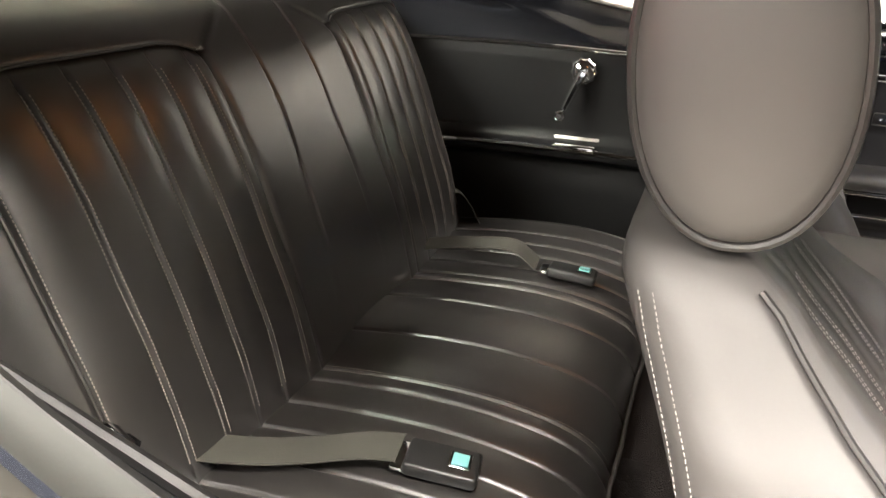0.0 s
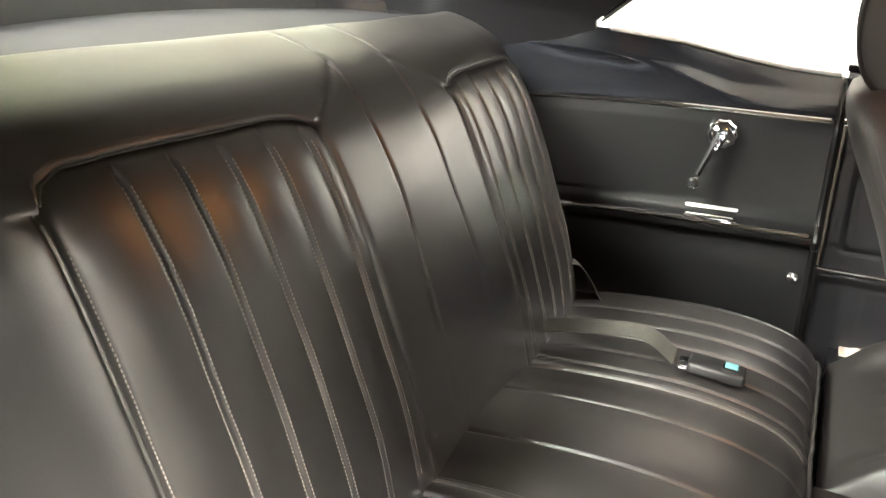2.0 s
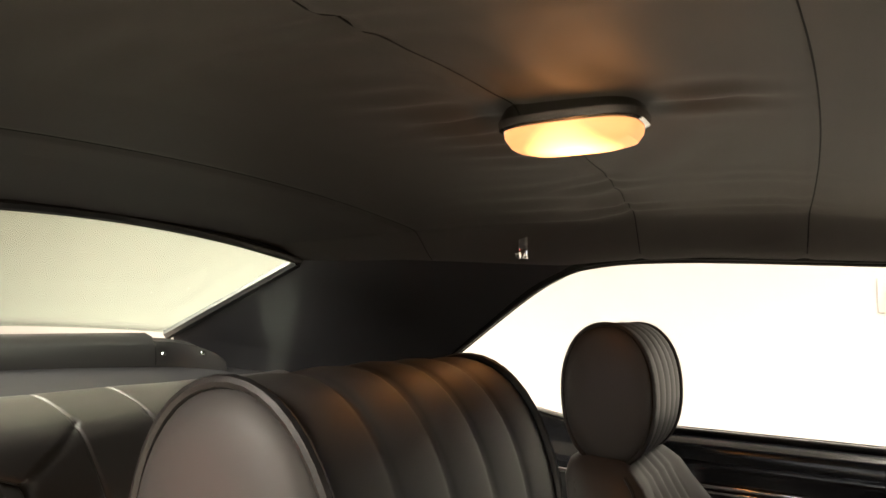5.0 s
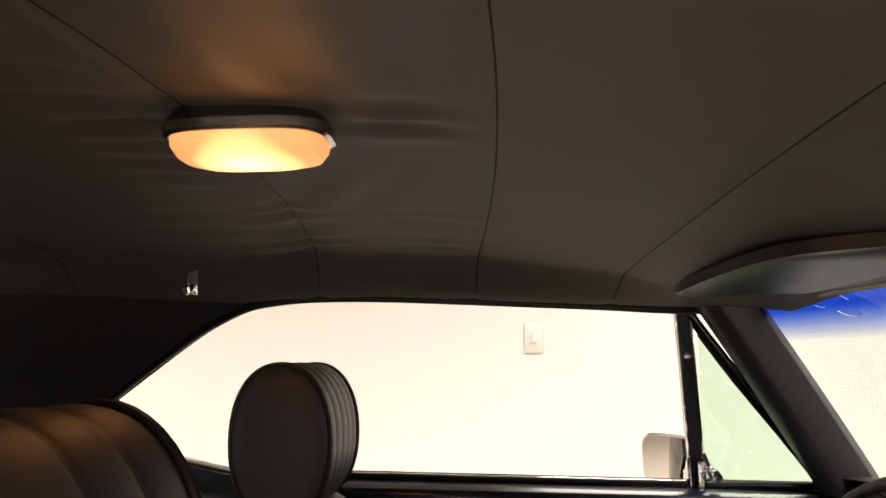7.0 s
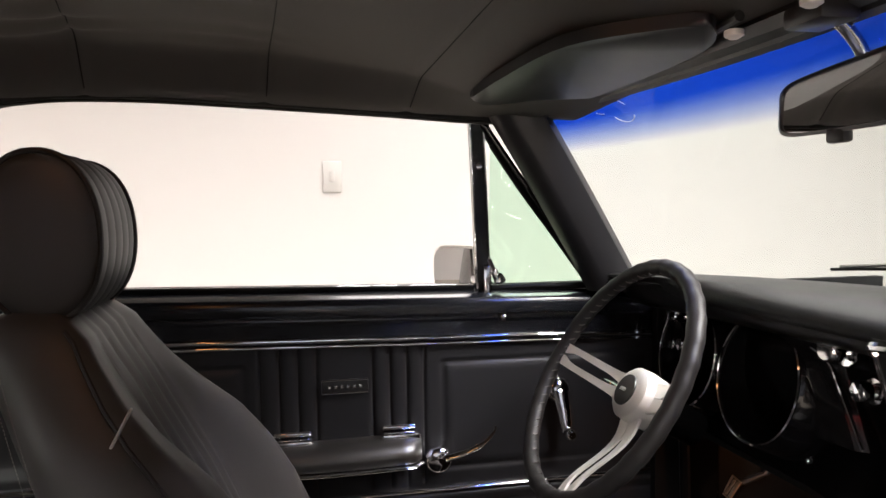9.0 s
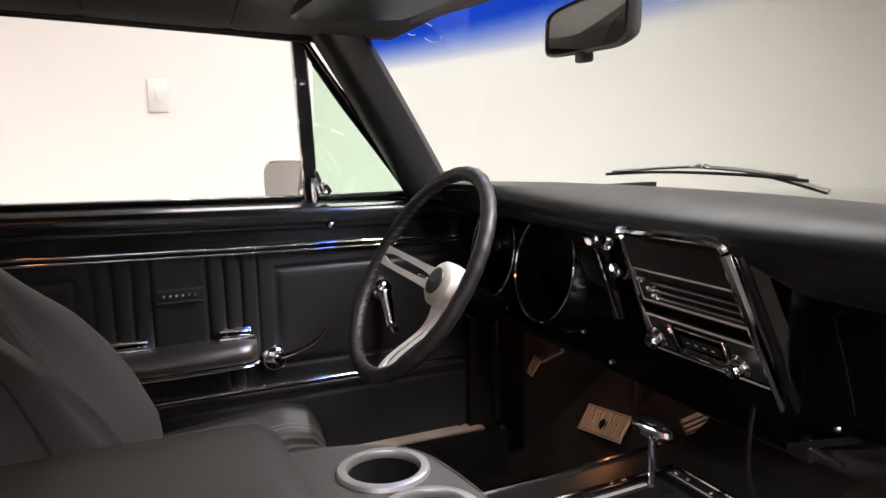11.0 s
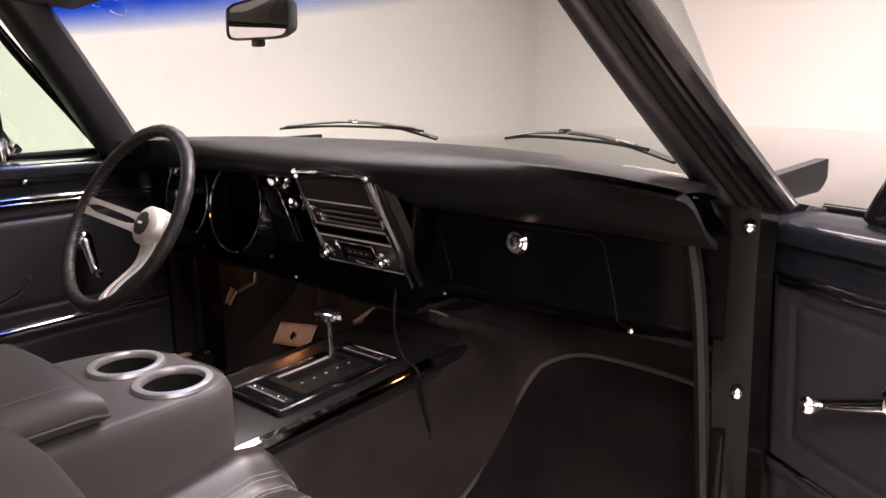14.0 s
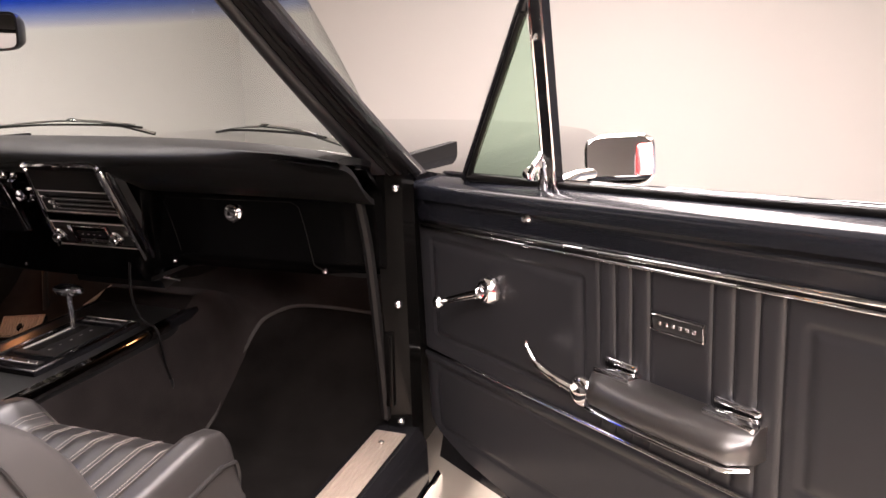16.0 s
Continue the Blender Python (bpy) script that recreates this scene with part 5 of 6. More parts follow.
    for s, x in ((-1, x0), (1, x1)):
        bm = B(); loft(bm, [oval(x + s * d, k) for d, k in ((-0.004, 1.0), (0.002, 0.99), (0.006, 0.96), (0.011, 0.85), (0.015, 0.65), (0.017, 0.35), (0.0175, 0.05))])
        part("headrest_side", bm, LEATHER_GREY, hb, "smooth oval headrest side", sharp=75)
        bm = B(); tube(bm, oval(x + s * 0.003, 1.012), 0.0036, 8, closed=True)
        part("piping", bm, RIM_LEATHER, hb)
    for o in (-0.05, 0.05):
        xm = (x0 + x1) / 2 + o
        bm = B(); tube(bm, [(xm, hy + 0.005, 0.93 - low), (xm, hy, 0.97 - low)], 0.006, 8)
        part("headrest_post", bm, CHROME, root)
    return root


fs1 = front_seat(-0.375, (-0.470, -0.285), (0.030, 1.054), -0.03, (0.065, 0.099), "charcoal leather driver bucket seat with a drum headrest", 0.02, -0.07)
bm = B(); box(bm, (-0.004, -0.001, -0.022), (0.004, 0.002, 0.022), 0.0008, 1, pose(-0.146, 0.141, 0.862, -28, 0, 0))
part("maker_tag", bm, SWITCH, fs1, "small pale woven tag")
front_seat(0.372, (0.245, 0.492), (0.078, 1.018), -0.13, (0.068, 0.113), "charcoal leather passenger bucket seat with a drum headrest", 0.10, 0.0, 0.07, 0.045)


# ---------- dashboard ----------
dash = thing("dashboard", (0, 1.1, 0.65), "black padded dashboard with satin black face and chrome knobs", "dashboard", kind="structure")
sec = eased([(1.225, 0.950), (1.16, 0.962), (1.08, 0.967), (1.02, 0.964), (0.985, 0.957), (0.962, 0.946), (0.952, 0.932), (0.958, 0.918), (0.985, 0.908)], 5)


def pad(u, v):
    x = 0.70 * u
    k = v * (len(sec) - 1)
    i = min(int(k), len(sec) - 2)
    y = sec[i][0] + (sec[i + 1][0] - sec[i][0]) * (k - i)
    z = sec[i][1] + (sec[i + 1][1] - sec[i][1]) * (k - i)
    back = 1 - v
    y -= 0.20 * u * u * ease(0, 1, back) * (1 if back > 0.6 else back / 0.6)
    y += 0.028 * u ** 4 * v
    z -= 0.012 * u ** 4
    w = ease(0.72, 1.0, v) * ease(0.13, 0.20, x)   # rolls on into the glovebox face
    return Vector((x, y + 0.022 * w, z - 0.030 * w))


bm = B(); sheet(bm, pad, spaced(-1, 1, 60), spaced(0, 1, 56), (0, 0.004, -0.012))
part("dash_pad", bm, PAD, dash, "soft black dash pad", sharp=80)


def face(u, v):
    """Dash face below the pad."""
    x = -0.70 + 1.40 * u
    z = 0.925 - (0.275 - 0.037 * ease(0.14, 0.24, x)) * v
    y = 0.985 + 0.055 * ease(0, 0.25, v) + 0.02 * v
    y += 0.02 * (abs(x) / 0.7) ** 4
    if x > 0.15:   # glovebox side dishes in below the pad
        y += 0.012 * math.sin(math.pi * v) - 0.007 * ease(0.20, 0.32, v) * ease(0.20, 0.30, x) * ease(0.66, 0.60, x)
        y += 0.045 * ease(0.85, 1.0, v)
    return Vector((x, y, z))


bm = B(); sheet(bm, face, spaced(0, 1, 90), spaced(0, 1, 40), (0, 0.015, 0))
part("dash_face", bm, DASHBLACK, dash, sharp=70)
bm = B(); sheet(bm, lambda u, v: Vector((-0.70 + 1.4 * u, 1.06 + 0.16 * v + (0.045 if u > 0.6 else 0), 0.65 + 0.037 * ease(0.6, 0.67, u) - 0.03 * v)), spaced(0, 1, 20), spaced(0, 1, 6), (0, 0, 0.01))
part("lower_edge", bm, MATT, dash)


def face_at(x, z, out=0.0):
    p = face((x + 0.70) / 1.40, (0.925 - z) / (0.275 - 0.037 * ease(0.14, 0.24, x)))
    return Vector((x, p.y - out, z))


# glovebox lid
outl = [(0.235, 0.700), (0.205, 0.800), (0.196, 0.835), (0.206, 0.846), (0.508, 0.848), (0.524, 0.838), (0.548, 0.725), (0.553, 0.698)]
lidp = []
for (a, b), (c, d) in zip(outl, outl[1:]):
    for t in spaced(0, 1, 6)[:-1]:
        lidp.append((a + (c - a) * t, b + (d - b) * t))
bm = B(); tube(bm, [face_at(x, z, 0.0002) for x, z in lidp], 0.0010, 6)
gb = part("glovebox_edge", bm, MATT, dash, "glovebox lid joint")
bm = B(); lathe(bm, [(0.021, 0), (0.021, 0.004), (0.017, 0.008), (0.013, 0.008), (0.012, 0.015), (0.006, 0.016)], face_at(0.371, 0.82, -0.001), (0, -1, 0.05), 24)
gl = part("glovebox_lock", bm, CHROME, dash, "round chrome glovebox lock")
bm = B(); box(bm, (-0.0015, -0.018, -0.005), (0.0015, -0.0155, 0.005), 0, 1, Matrix.Translation(face_at(0.371, 0.82)))
part("keyhole", bm, MATT, gl)

# gauge pods
def pod(cx, cz, r):
    c = face_at(cx, cz)
    ax = Vector((-0.02, -1, 0.18)).normalized()
    bm = B(); lathe(bm, [(r * 1.16, -0.02), (r * 1.10, 0.012), (r * 1.04, 0.034), (r, 0.040), (r * 0.97, 0.038), (r * 0.90, 0.0), (r * 0.84, -0.055), (r * 1.1, -0.06)], c, ax, 48, cap=False)
    p = part("gauge_pod", bm, GLOSS, dash, "deep gloss black gauge housing")
    bm = B(); lathe(bm, [(r * 1.005, 0.0385), (r * 1.02, 0.042), (r * 1.0, 0.0435), (r * 0.985, 0.042)], c, ax, 48, cap=False)
    part("bezel", bm, CHROME, p, "thin chrome bezel")
    bm = B(); lathe(bm, [(0.001, -0.056), (r * 0.85, -0.056), (r * 0.85, -0.053), (0.001, -0.053)], c, ax, 40)
    part("dial", bm, DIAL, p)
    q = ax.to_track_quat("Z", "Y")
    for k in range(13):
        a = radians(-130 + 260 * k / 12)
        d = q @ Vector((math.sin(a), math.cos(a), 0))
        bm = B(); tube(bm, [c + ax * -0.052 + d * r * 0.72, c + ax * -0.052 + d * r * 0.82], 0.0012, 5)
        part("dial_mark", bm, WHITEMARK, p)
    d = q @ Vector((math.sin(2.3), math.cos(2.3), 0))
    bm = B(); tube(bm, [c + ax * -0.049 - d * 0.012, c + ax * -0.049 + d * r * 0.62], [0.003, 0.001], 6)
    part("needle", bm, RED, p, "red needle")
    bm = B(); lathe(bm, [(0.009, -0.053), (0.009, -0.046), (0.004, -0.044)], c, ax, 14)
    part("needle_cap", bm, PLASTIC, p)


pod(-0.575, 0.806, 0.096)
pod(-0.360, 0.806, 0.100)
bm = B()
loft(bm, [[face_at(-0.255 + a, 0.90 - t * 0.15, b) for a, b in ((-0.01 - 0.02 * (1 - t), 0.0), (-0.005, 0.03 * (1 - 0.4 * t)), (0.018 + 0.045 * t, 0.012), (0.03 + 0.05 * t, -0.004))] for t in spaced(0, 1, 10)])
part("pod_flank", bm, GLOSS, dash)
part("pod_flank_edge", tube(B(), [face_at(-0.238 + 0.062 * t, 0.885 - 0.13 * t, 0.014) for t in spaced(0, 1, 10)], 0.002, 6), CHROME, dash)


def knob(place, r, h, name="knob", mat=CHROME, ax=(0, -1, 0.1), flutes=16):
    bm = B(); lathe(bm, [(r * 1.25, 0), (r * 1.25, 0.003), (r * 0.7, 0.004), (r * 0.7, h * 0.4), (r, h * 0.45), (r, h * 0.9), (r * 0.85, h), (r * 0.3, h * 0.96)], place, ax, 32, 0.03, flutes)
    return part(name, bm, mat, dash, "fluted chrome knob")


for x, z in ((-0.672, 0.866), (-0.622, 0.876), (-0.665, 0.812), (-0.625, 0.818)):
    knob(face_at(x, z), 0.0125, 0.03)
knob(face_at(-0.178, 0.890), 0.017, 0.034)
knob(face_at(-0.200, 0.885), 0.009, 0.022)
knob(face_at(-0.165, 0.836), 0.0135, 0.028)
# small screws and switches below the face
for x, z in ((-0.60, 0.68), (-0.30, 0.70), (-0.22, 0.665), (0.20, 0.70), (0.553, 0.695)):
    bm = B(); lathe(bm, [(0.005, 0), (0.005, 0.002), (0.0025, 0.004)], face_at(x, z, 0.001), (0, -1, 0), 10)
    part("screw", bm, CHROME, dash)

# centre stack
stack = thing("centre_stack", (0.03, 1.06, 0.65), "black centre panel with heater slides and radio in a chrome frame", "dashboard panel", kind="structure")


def st(x, z, out=0.0):
    """A point of the leaning panel."""
    k = (0.925 - z) * 0.52
    return Vector((x, 0.957 + k - out * 0.9, z - out * 0.42))


def edge_l(z):
    return lerp([(0.62, -0.122), (0.70, -0.114), (0.80, -0.094), (0.925, -0.068)], z)


def edge_r(z):
    return lerp([(0.62, 0.132), (0.925, 0.128)], z)


bm = B()
loft(bm, [[st(edge_l(z), z, 0.004), st(edge_r(z), z, 0.004), st(edge_r(z) + 0.012, z, -0.03), st(edge_l(z) - 0.012, z, -0.03)] for z in spaced(0.62, 0.928, 16)])
part("panel", bm, PLASTIC, stack)
frame_l = [st(edge_l(z), z, 0.006) for z in spaced(0.64, 0.915, 16)]
frame_t = smooth_line([st(-0.070, 0.910, 0.006), st(-0.062, 0.921, 0.008), st(0.03, 0.926, 0.008), st(0.116, 0.926, 0.008), st(0.128, 0.916, 0.008)], 6)
frame_r = [st(edge_r(z), z, 0.008) for z in spaced(0.914, 0.668, 18)] + [Vector((0.140, 1.082, 0.661)), Vector((0.168, 1.078, 0.658)), Vector((0.205, 1.078, 0.654))]
bm = B(); tube(bm, frame_l, 0.0035, 8)
part("frame_side", bm, CHROME, stack, "thin chrome frame edge")
bm = B(); tube(bm, frame_t, 0.0065, 8)
part("frame_top", bm, CHROME, stack, "chrome frame edge")
bm = B(); tube(bm, frame_r, [0.0085] * (len(frame_r) - 3) + [0.007, 0.005, 0.003], 8)
part("frame_side", bm, CHROME, stack, "broad chrome frame edge")
bm = B(); tube(bm, [p + Vector((0.018, 0.004, 0)) for p in frame_r[:-2]], 0.006, 8)
part("frame_shadow_lip", bm, GLOSS, stack)
for z0, z1 in ((0.812, 0.862), (0.727, 0.786)):
    x0, x1 = edge_l((z0 + z1) / 2) + 0.012, edge_r(z0) - 0.014
    bm = B(); tube(bm, [st(x0, z1, 0.006), st(x1, z1, 0.006), st(x1 + 0.006, z0, 0.006), st(x0 - 0.006, z0, 0.006)], 0.0016, 6, closed=True)
    part("bright_border", bm, ALU, stack)
for k, z in enumerate((0.848, 0.836, 0.825)):
    bm = B(); tube(bm, [st(-0.045, z, 0.005), st(0.115, z, 0.005)], 0.0022, 6, flat=0.6)
    part("slide_slot", bm, MATT, stack)
    bm = B(); tube(bm, [st(-0.045, z - 0.0045, 0.0062), st(0.115, z - 0.0045, 0.0062)], 0.0006, 5)
    part("slide_mark", bm, WHITEMARK, stack)
    x = (-0.055, -0.040, -0.035)[k]
    bm = B(); box(bm, (-0.006, -0.016, -0.004), (0.006, 0.0, 0.004), 0.0015, 2, Matrix.Translation(st(x, z, 0.004)))
    part("slide_knob", bm, CHROME, stack, "small chrome slide knob")
def on_panel(x0, x1, z0, z1, o0, o1, bevel=0.0008):
    """A flat piece lying on the leaning panel."""
    bm = B()
    loft(bm, [[st(x0, z0, o), st(x1, z0, o), st(x1, z1, o), st(x0, z1, o)] for o in (o0, o1)])
    bmesh.ops.bevel(bm, geom=list(bm.edges), offset=bevel, segments=1, affect="EDGES")
    return bm


rd = part("radio_face", on_panel(-0.040, 0.062, 0.735, 0.780, 0.003, 0.008), GLOSS, stack, "gloss black radio face")
for x0, x1, z0, z1 in ((-0.044, -0.036, 0.734, 0.781), (-0.040, 0.062, 0.7335, 0.7385), (-0.030, 0.060, 0.7775, 0.7805), (0.056, 0.063, 0.734, 0.781)):
    part("radio_edge", on_panel(x0, x1, z0, z1, 0.006, 0.012), CHROME, rd)
part("radio_window", on_panel(-0.026, 0.050, 0.752, 0.768, 0.008, 0.0095), DIAL, rd)
for k in range(4):
    part("dial_mark", on_panel(-0.016 + 0.016 * k, -0.010 + 0.016 * k, 0.7585, 0.7605, 0.0095, 0.0100, 0.0002), WHITEMARK, rd)
for k in range(5):
    part("radio_button", on_panel(-0.026 + 0.0155 * k, -0.013 + 0.0155 * k, 0.7415, 0.7475, 0.008, 0.012), PLASTIC, rd)
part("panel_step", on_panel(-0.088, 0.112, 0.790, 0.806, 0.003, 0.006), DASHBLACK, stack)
for x in (-0.070, 0.087):
    for r, h in ((0.017, 0.016), (0.0125, 0.03)):
        bm = B(); lathe(bm, [(r, 0), (r * 1.02, h * 0.3), (r, h * 0.85), (r * 0.8, h), (r * 0.25, h * 0.93)], st(x, 0.757, 0.004), (0, -1, -0.35), 28, 0.02, 18)
        part("radio_knob", bm, CHROME, stack, "ringed chrome radio knob")
bm = B(); tube(bm, [st(-0.06, 0.705, 0.0045), st(0.085, 0.70, 0.0045), st(0.098, 0.685, 0.0045), st(0.10, 0.655, 0.0045)], 0.0014, 6)
part("panel_joint", bm, MATT, stack)
# loose cable hanging out of the stack
cb = thing("cable", (0.15, 1.06, 0.40), "thin black audio cable hanging from the stack", "cable")
bm = B(); tube(bm, smooth_line([(0.082, 1.066, 0.704), (0.094, 1.045, 0.66), (0.104, 1.035, 0.61), (0.120, 1.040, 0.565), (0.150, 1.045, 0.545), (0.158, 1.048, 0.50), (0.160, 1.052, 0.46), (0.168, 1.056, 0.420)]), 0.0032, 7)
part("cord", bm, RUBBER, cb)
bm = B(); tube(bm, [(0.168, 1.056, 0.421), (0.169, 1.057, 0.408), (0.1695, 1.057, 0.398)], [0.0045, 0.0045, 0.002], 8)
part("plug", bm, PLASTIC, cb)


# ---------- steering wheel and column ----------
TILT = radians(31.3)
WC = Vector((-0.354, 0.759, 0.831))
wx, wy, wn = Vector((1, 0, 0)), Vector((0, math.sin(TILT), math.cos(TILT))), Vector((0, -math.cos(TILT), math.sin(TILT)))


def wp(a, r, h=0.0):
    """Point of the wheel: angle from the top clockwise as the driver sees it, radius, height towards the driver."""
    return WC + wx * (r * math.sin(a)) + wy * (r * math.cos(a)) + wn * h


wheel = thing("steering_wheel", WC, "three-spoke steering wheel with black leather rim and brushed spokes", "steering wheel")
bm = B(); tube(bm, [wp(a, 0.186 + 0.0009 * math.cos(36 * a)) for a in spaced(0, 2 * math.pi, 144)[:-1]], 0.0125, 12, closed=True)
part("rim", bm, RIM_LEATHER, wheel, "laced black leather rim")
bm = B()
for k in range(72):
    a = 2 * math.pi * k / 72
    tube(bm, [wp(a, 0.1745, 0.004), wp(a + 0.02, 0.1728, 0.0), wp(a + 0.035, 0.1745, -0.004)], 0.0011, 5)
part("lacing", bm, THREAD_DARK, wheel)
HUBH = -0.060
for ang in (math.radians(-88), math.radians(79), math.radians(163)):
    d = wx * math.sin(ang) + wy * math.cos(ang)
    sd = wx * math.cos(ang) - wy * math.sin(ang)

    def sp(r, w):
        h = HUBH * ease(0.185, 0.05, r)
        return WC + d * r + sd * w + wn * h
    bm = B()
    rows_o, rows_i = [], []
    for s in (-1, 1):
        rr = spaced(0.035, 0.182, 12)
        outer = [sp(r, s * lerp([(0.035, 0.024), (0.08, 0.020), (0.182, 0.0185)], r)) for r in rr]
        inner = [sp(r, s * (0.0005 if r < 0.066 else lerp([(0.066, 0.004), (0.09, 0.0075), (0.15, 0.0085), (0.168, 0.005), (0.171, 0.0005)], r)) if r < 0.171 else s * 0.0005) for r in rr]
        o2 = [p - wn * 0.004 for p in outer]
        i2 = [p - wn * 0.004 for p in inner]
        loft(bm, [[a, b, c, e] for a, b, c, e in zip(outer, inner, i2, o2)])
    part("spoke", bm, ALU, wheel, "slotted brushed metal spoke")
bm = B(); lathe(bm, [(0.040, HUBH - 0.03), (0.042, HUBH - 0.004), (0.040, HUBH + 0.014), (0.034, HUBH + 0.020), (0.024, HUBH + 0.022), (0.021, HUBH + 0.019), (0.002, HUBH + 0.019)], WC, wn, 40)
hubp = part("hub", bm, ALU, wheel, "brushed metal horn hub")
bm = B(); lathe(bm, [(0.025, HUBH + 0.0200), (0.024, HUBH + 0.0245), (0.002, HUBH + 0.026)], WC, wn, 28)
part("horn_cap", bm, PLASTIC, hubp, "black horn cap with a plain bright emblem")
bm = B(); box(bm, (-0.009, -0.003, 0.0), (0.009, 0.003, 0.001), 0.0008, 1, Matrix.Translation(WC + wn * (HUBH + 0.0262)) @ Matrix.Rotation(radians(90) - TILT + 0, 4, "X"))
part("emblem", bm, CHROME, hubp)
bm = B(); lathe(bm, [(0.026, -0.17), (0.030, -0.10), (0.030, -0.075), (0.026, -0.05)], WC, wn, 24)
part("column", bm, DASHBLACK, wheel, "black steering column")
bm = B(); tube(bm, [WC + wn * -0.09 + wx * -0.03, WC + wn * -0.08 + wx * -0.16], [0.005, 0.004], 8)
part("indicator_stalk", bm, CHROME, wheel)

# ---------- pedals ----------
def pedal(name, place, w, h, rot, mat, label, ribs=6):
    root = thing(name, place, label, "pedal", "pedals")
    m = Matrix.Translation(place) @ Euler([radians(a) for a in rot]).to_matrix().to_4x4()
    bm = B(); box(bm, (-w / 2, -0.006, -h / 2), (w / 2, 0.006, h / 2), 0.003, 2, m)
    pd = part("pad", bm, RUBBER, root)
    for k in range(ribs):
        x = -w / 2 + w * (k + 0.5) / ribs
        bm = B(); box(bm, (x - w * 0.34 / ribs, -0.010, -h / 2 + 0.003), (x + w * 0.34 / ribs, -0.006, h / 2 - 0.003), 0.001, 1, m)
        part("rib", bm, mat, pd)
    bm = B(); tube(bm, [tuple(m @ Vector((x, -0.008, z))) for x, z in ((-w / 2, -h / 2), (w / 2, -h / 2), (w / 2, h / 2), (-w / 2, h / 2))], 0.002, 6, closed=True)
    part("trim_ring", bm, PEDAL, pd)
    bm = B(); tube(bm, [tuple(m @ Vector((0, 0.006, 0))), tuple(m @ Vector((0.01, 0.05, 0.06))), (place[0] + 0.01, place[1] + 0.10, place[2] + 0.22)], 0.008, 8)
    part("arm", bm, PLASTIC, root)
    return root


# Pedal ribs take the tan lamp-glow colour over plain black pads.
bp = pedal("brake_pedal", (-0.535, 1.285, 0.396), 0.160, 0.062, (-38, -8, 0), PEDAL, "wide ribbed rubber brake pedal tinted tan for the footwell lamp's glow", 14)
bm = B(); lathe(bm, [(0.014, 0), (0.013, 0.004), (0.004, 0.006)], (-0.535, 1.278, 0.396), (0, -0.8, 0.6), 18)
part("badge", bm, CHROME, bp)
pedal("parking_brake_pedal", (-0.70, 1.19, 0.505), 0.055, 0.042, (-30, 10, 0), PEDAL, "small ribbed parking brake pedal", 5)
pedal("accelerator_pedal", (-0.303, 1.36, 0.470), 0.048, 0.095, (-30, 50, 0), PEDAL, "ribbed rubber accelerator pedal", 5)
for x, nm in ((-0.42, "driver"), (0.45, "passenger")):
    cl = thing("courtesy_lamp", (x, 1.24, 0.66), "small amber footwell lamp under the dashboard", "lamp", "footwell lamps")
    bm = B(); lathe(bm, [(0.018, 0.0), (0.018, 0.02), (0.008, 0.03)], (x, 1.24 if x < 0 else 1.28, 0.645), (0, 0, 1), 16)
    part("socket", bm, PLASTIC, cl)

# ---------- centre console ----------
con = thing("centre_console", (0, 0.85, 0.3), "black centre console with bright side rails and shifter plate", "console", kind="structure")


def ctop(y):
    return lerp([(0.45, 0.535), (0.9, 0.538), (1.10, 0.546), (1.28, 0.553)], y)


bm = B()
rings = []
for y in spaced(0.30, 1.27, 24):
    z = ctop(y)
    rings.append([Vector((-0.120, y, 0.30)), Vector((-0.142, y, z - 0.02)), Vector((-0.132, y, z - 0.004)), Vector((-0.115, y, z)), Vector((0.115, y, z)), Vector((0.130, y, z - 0.004)), Vector((0.138, y, z - 0.02)), Vector((0.120, y, 0.30))])
loft(bm, rings)
part("console_body", bm, PLASTIC, con, sharp=30)
for s in (-1, 1):
    bm = B(); loft(bm, [[Vector((s * (0.128 + a), y, ctop(y) - 0.012 + b)) for a, b in ((0.0, 0.013), (0.012, 0.010), (0.017, 0.0), (0.015, -0.012), (0.0, -0.012))] for y in spaced(0.62, 1.10, 16)])
    part("side_rail", bm, CHROME, con, "polished bright side rail")
    bm = B(); loft(bm, [[Vector((s * (0.128 + a), y, ctop(y) - 0.012 + b)) for a, b in ((0.0, 0.013), (0.012, 0.010), (0.017, 0.0), (0.015, -0.012), (0.0, -0.012))] for y in spaced(1.102, 1.26, 6)])
    part("side_rail_end", bm, GLOSS, con)
bm = B()
loft(bm, [[Vector((s1 * w, y, ctop(y) + h)) for s1, w, h in ((-1, 0.055, 0.0), (-1, 0.048, 0.008), (-1, 0.040, 0.010), (1, 0.088, 0.010), (1, 0.094, 0.008), (1, 0.100, 0.0))] for y in (0.765, 0.775, 0.9, 1.045, 1.055)])
pln = part("shifter_plate", bm, GLOSS, con, "gloss black shifter plate")
for pts in ([(-0.048, 0.772), (0.094, 0.772)], [(-0.048, 1.048), (0.094, 1.048)], [(-0.048, 0.772), (-0.048, 1.048)], [(0.094, 0.772), (0.094, 1.048)]):
    bm = B(); tube(bm, [(x, y, ctop(y) + 0.0095) for x, y in pts], 0.0028, 6)
    part("bright_edge", bm, CHROME, pln)
def on_plate(x0, x1, y0, y1, h0, h1):
    """A flat piece lying on the sloping shifter plate."""
    bm = B()
    loft(bm, [[Vector((x0, y, ctop(y) + h0)), Vector((x1, y, ctop(y) + h0)), Vector((x1, y, ctop(y) + h1)), Vector((x0, y, ctop(y) + h1))] for y in (y0, (y0 + y1) / 2, y1)])
    return bm


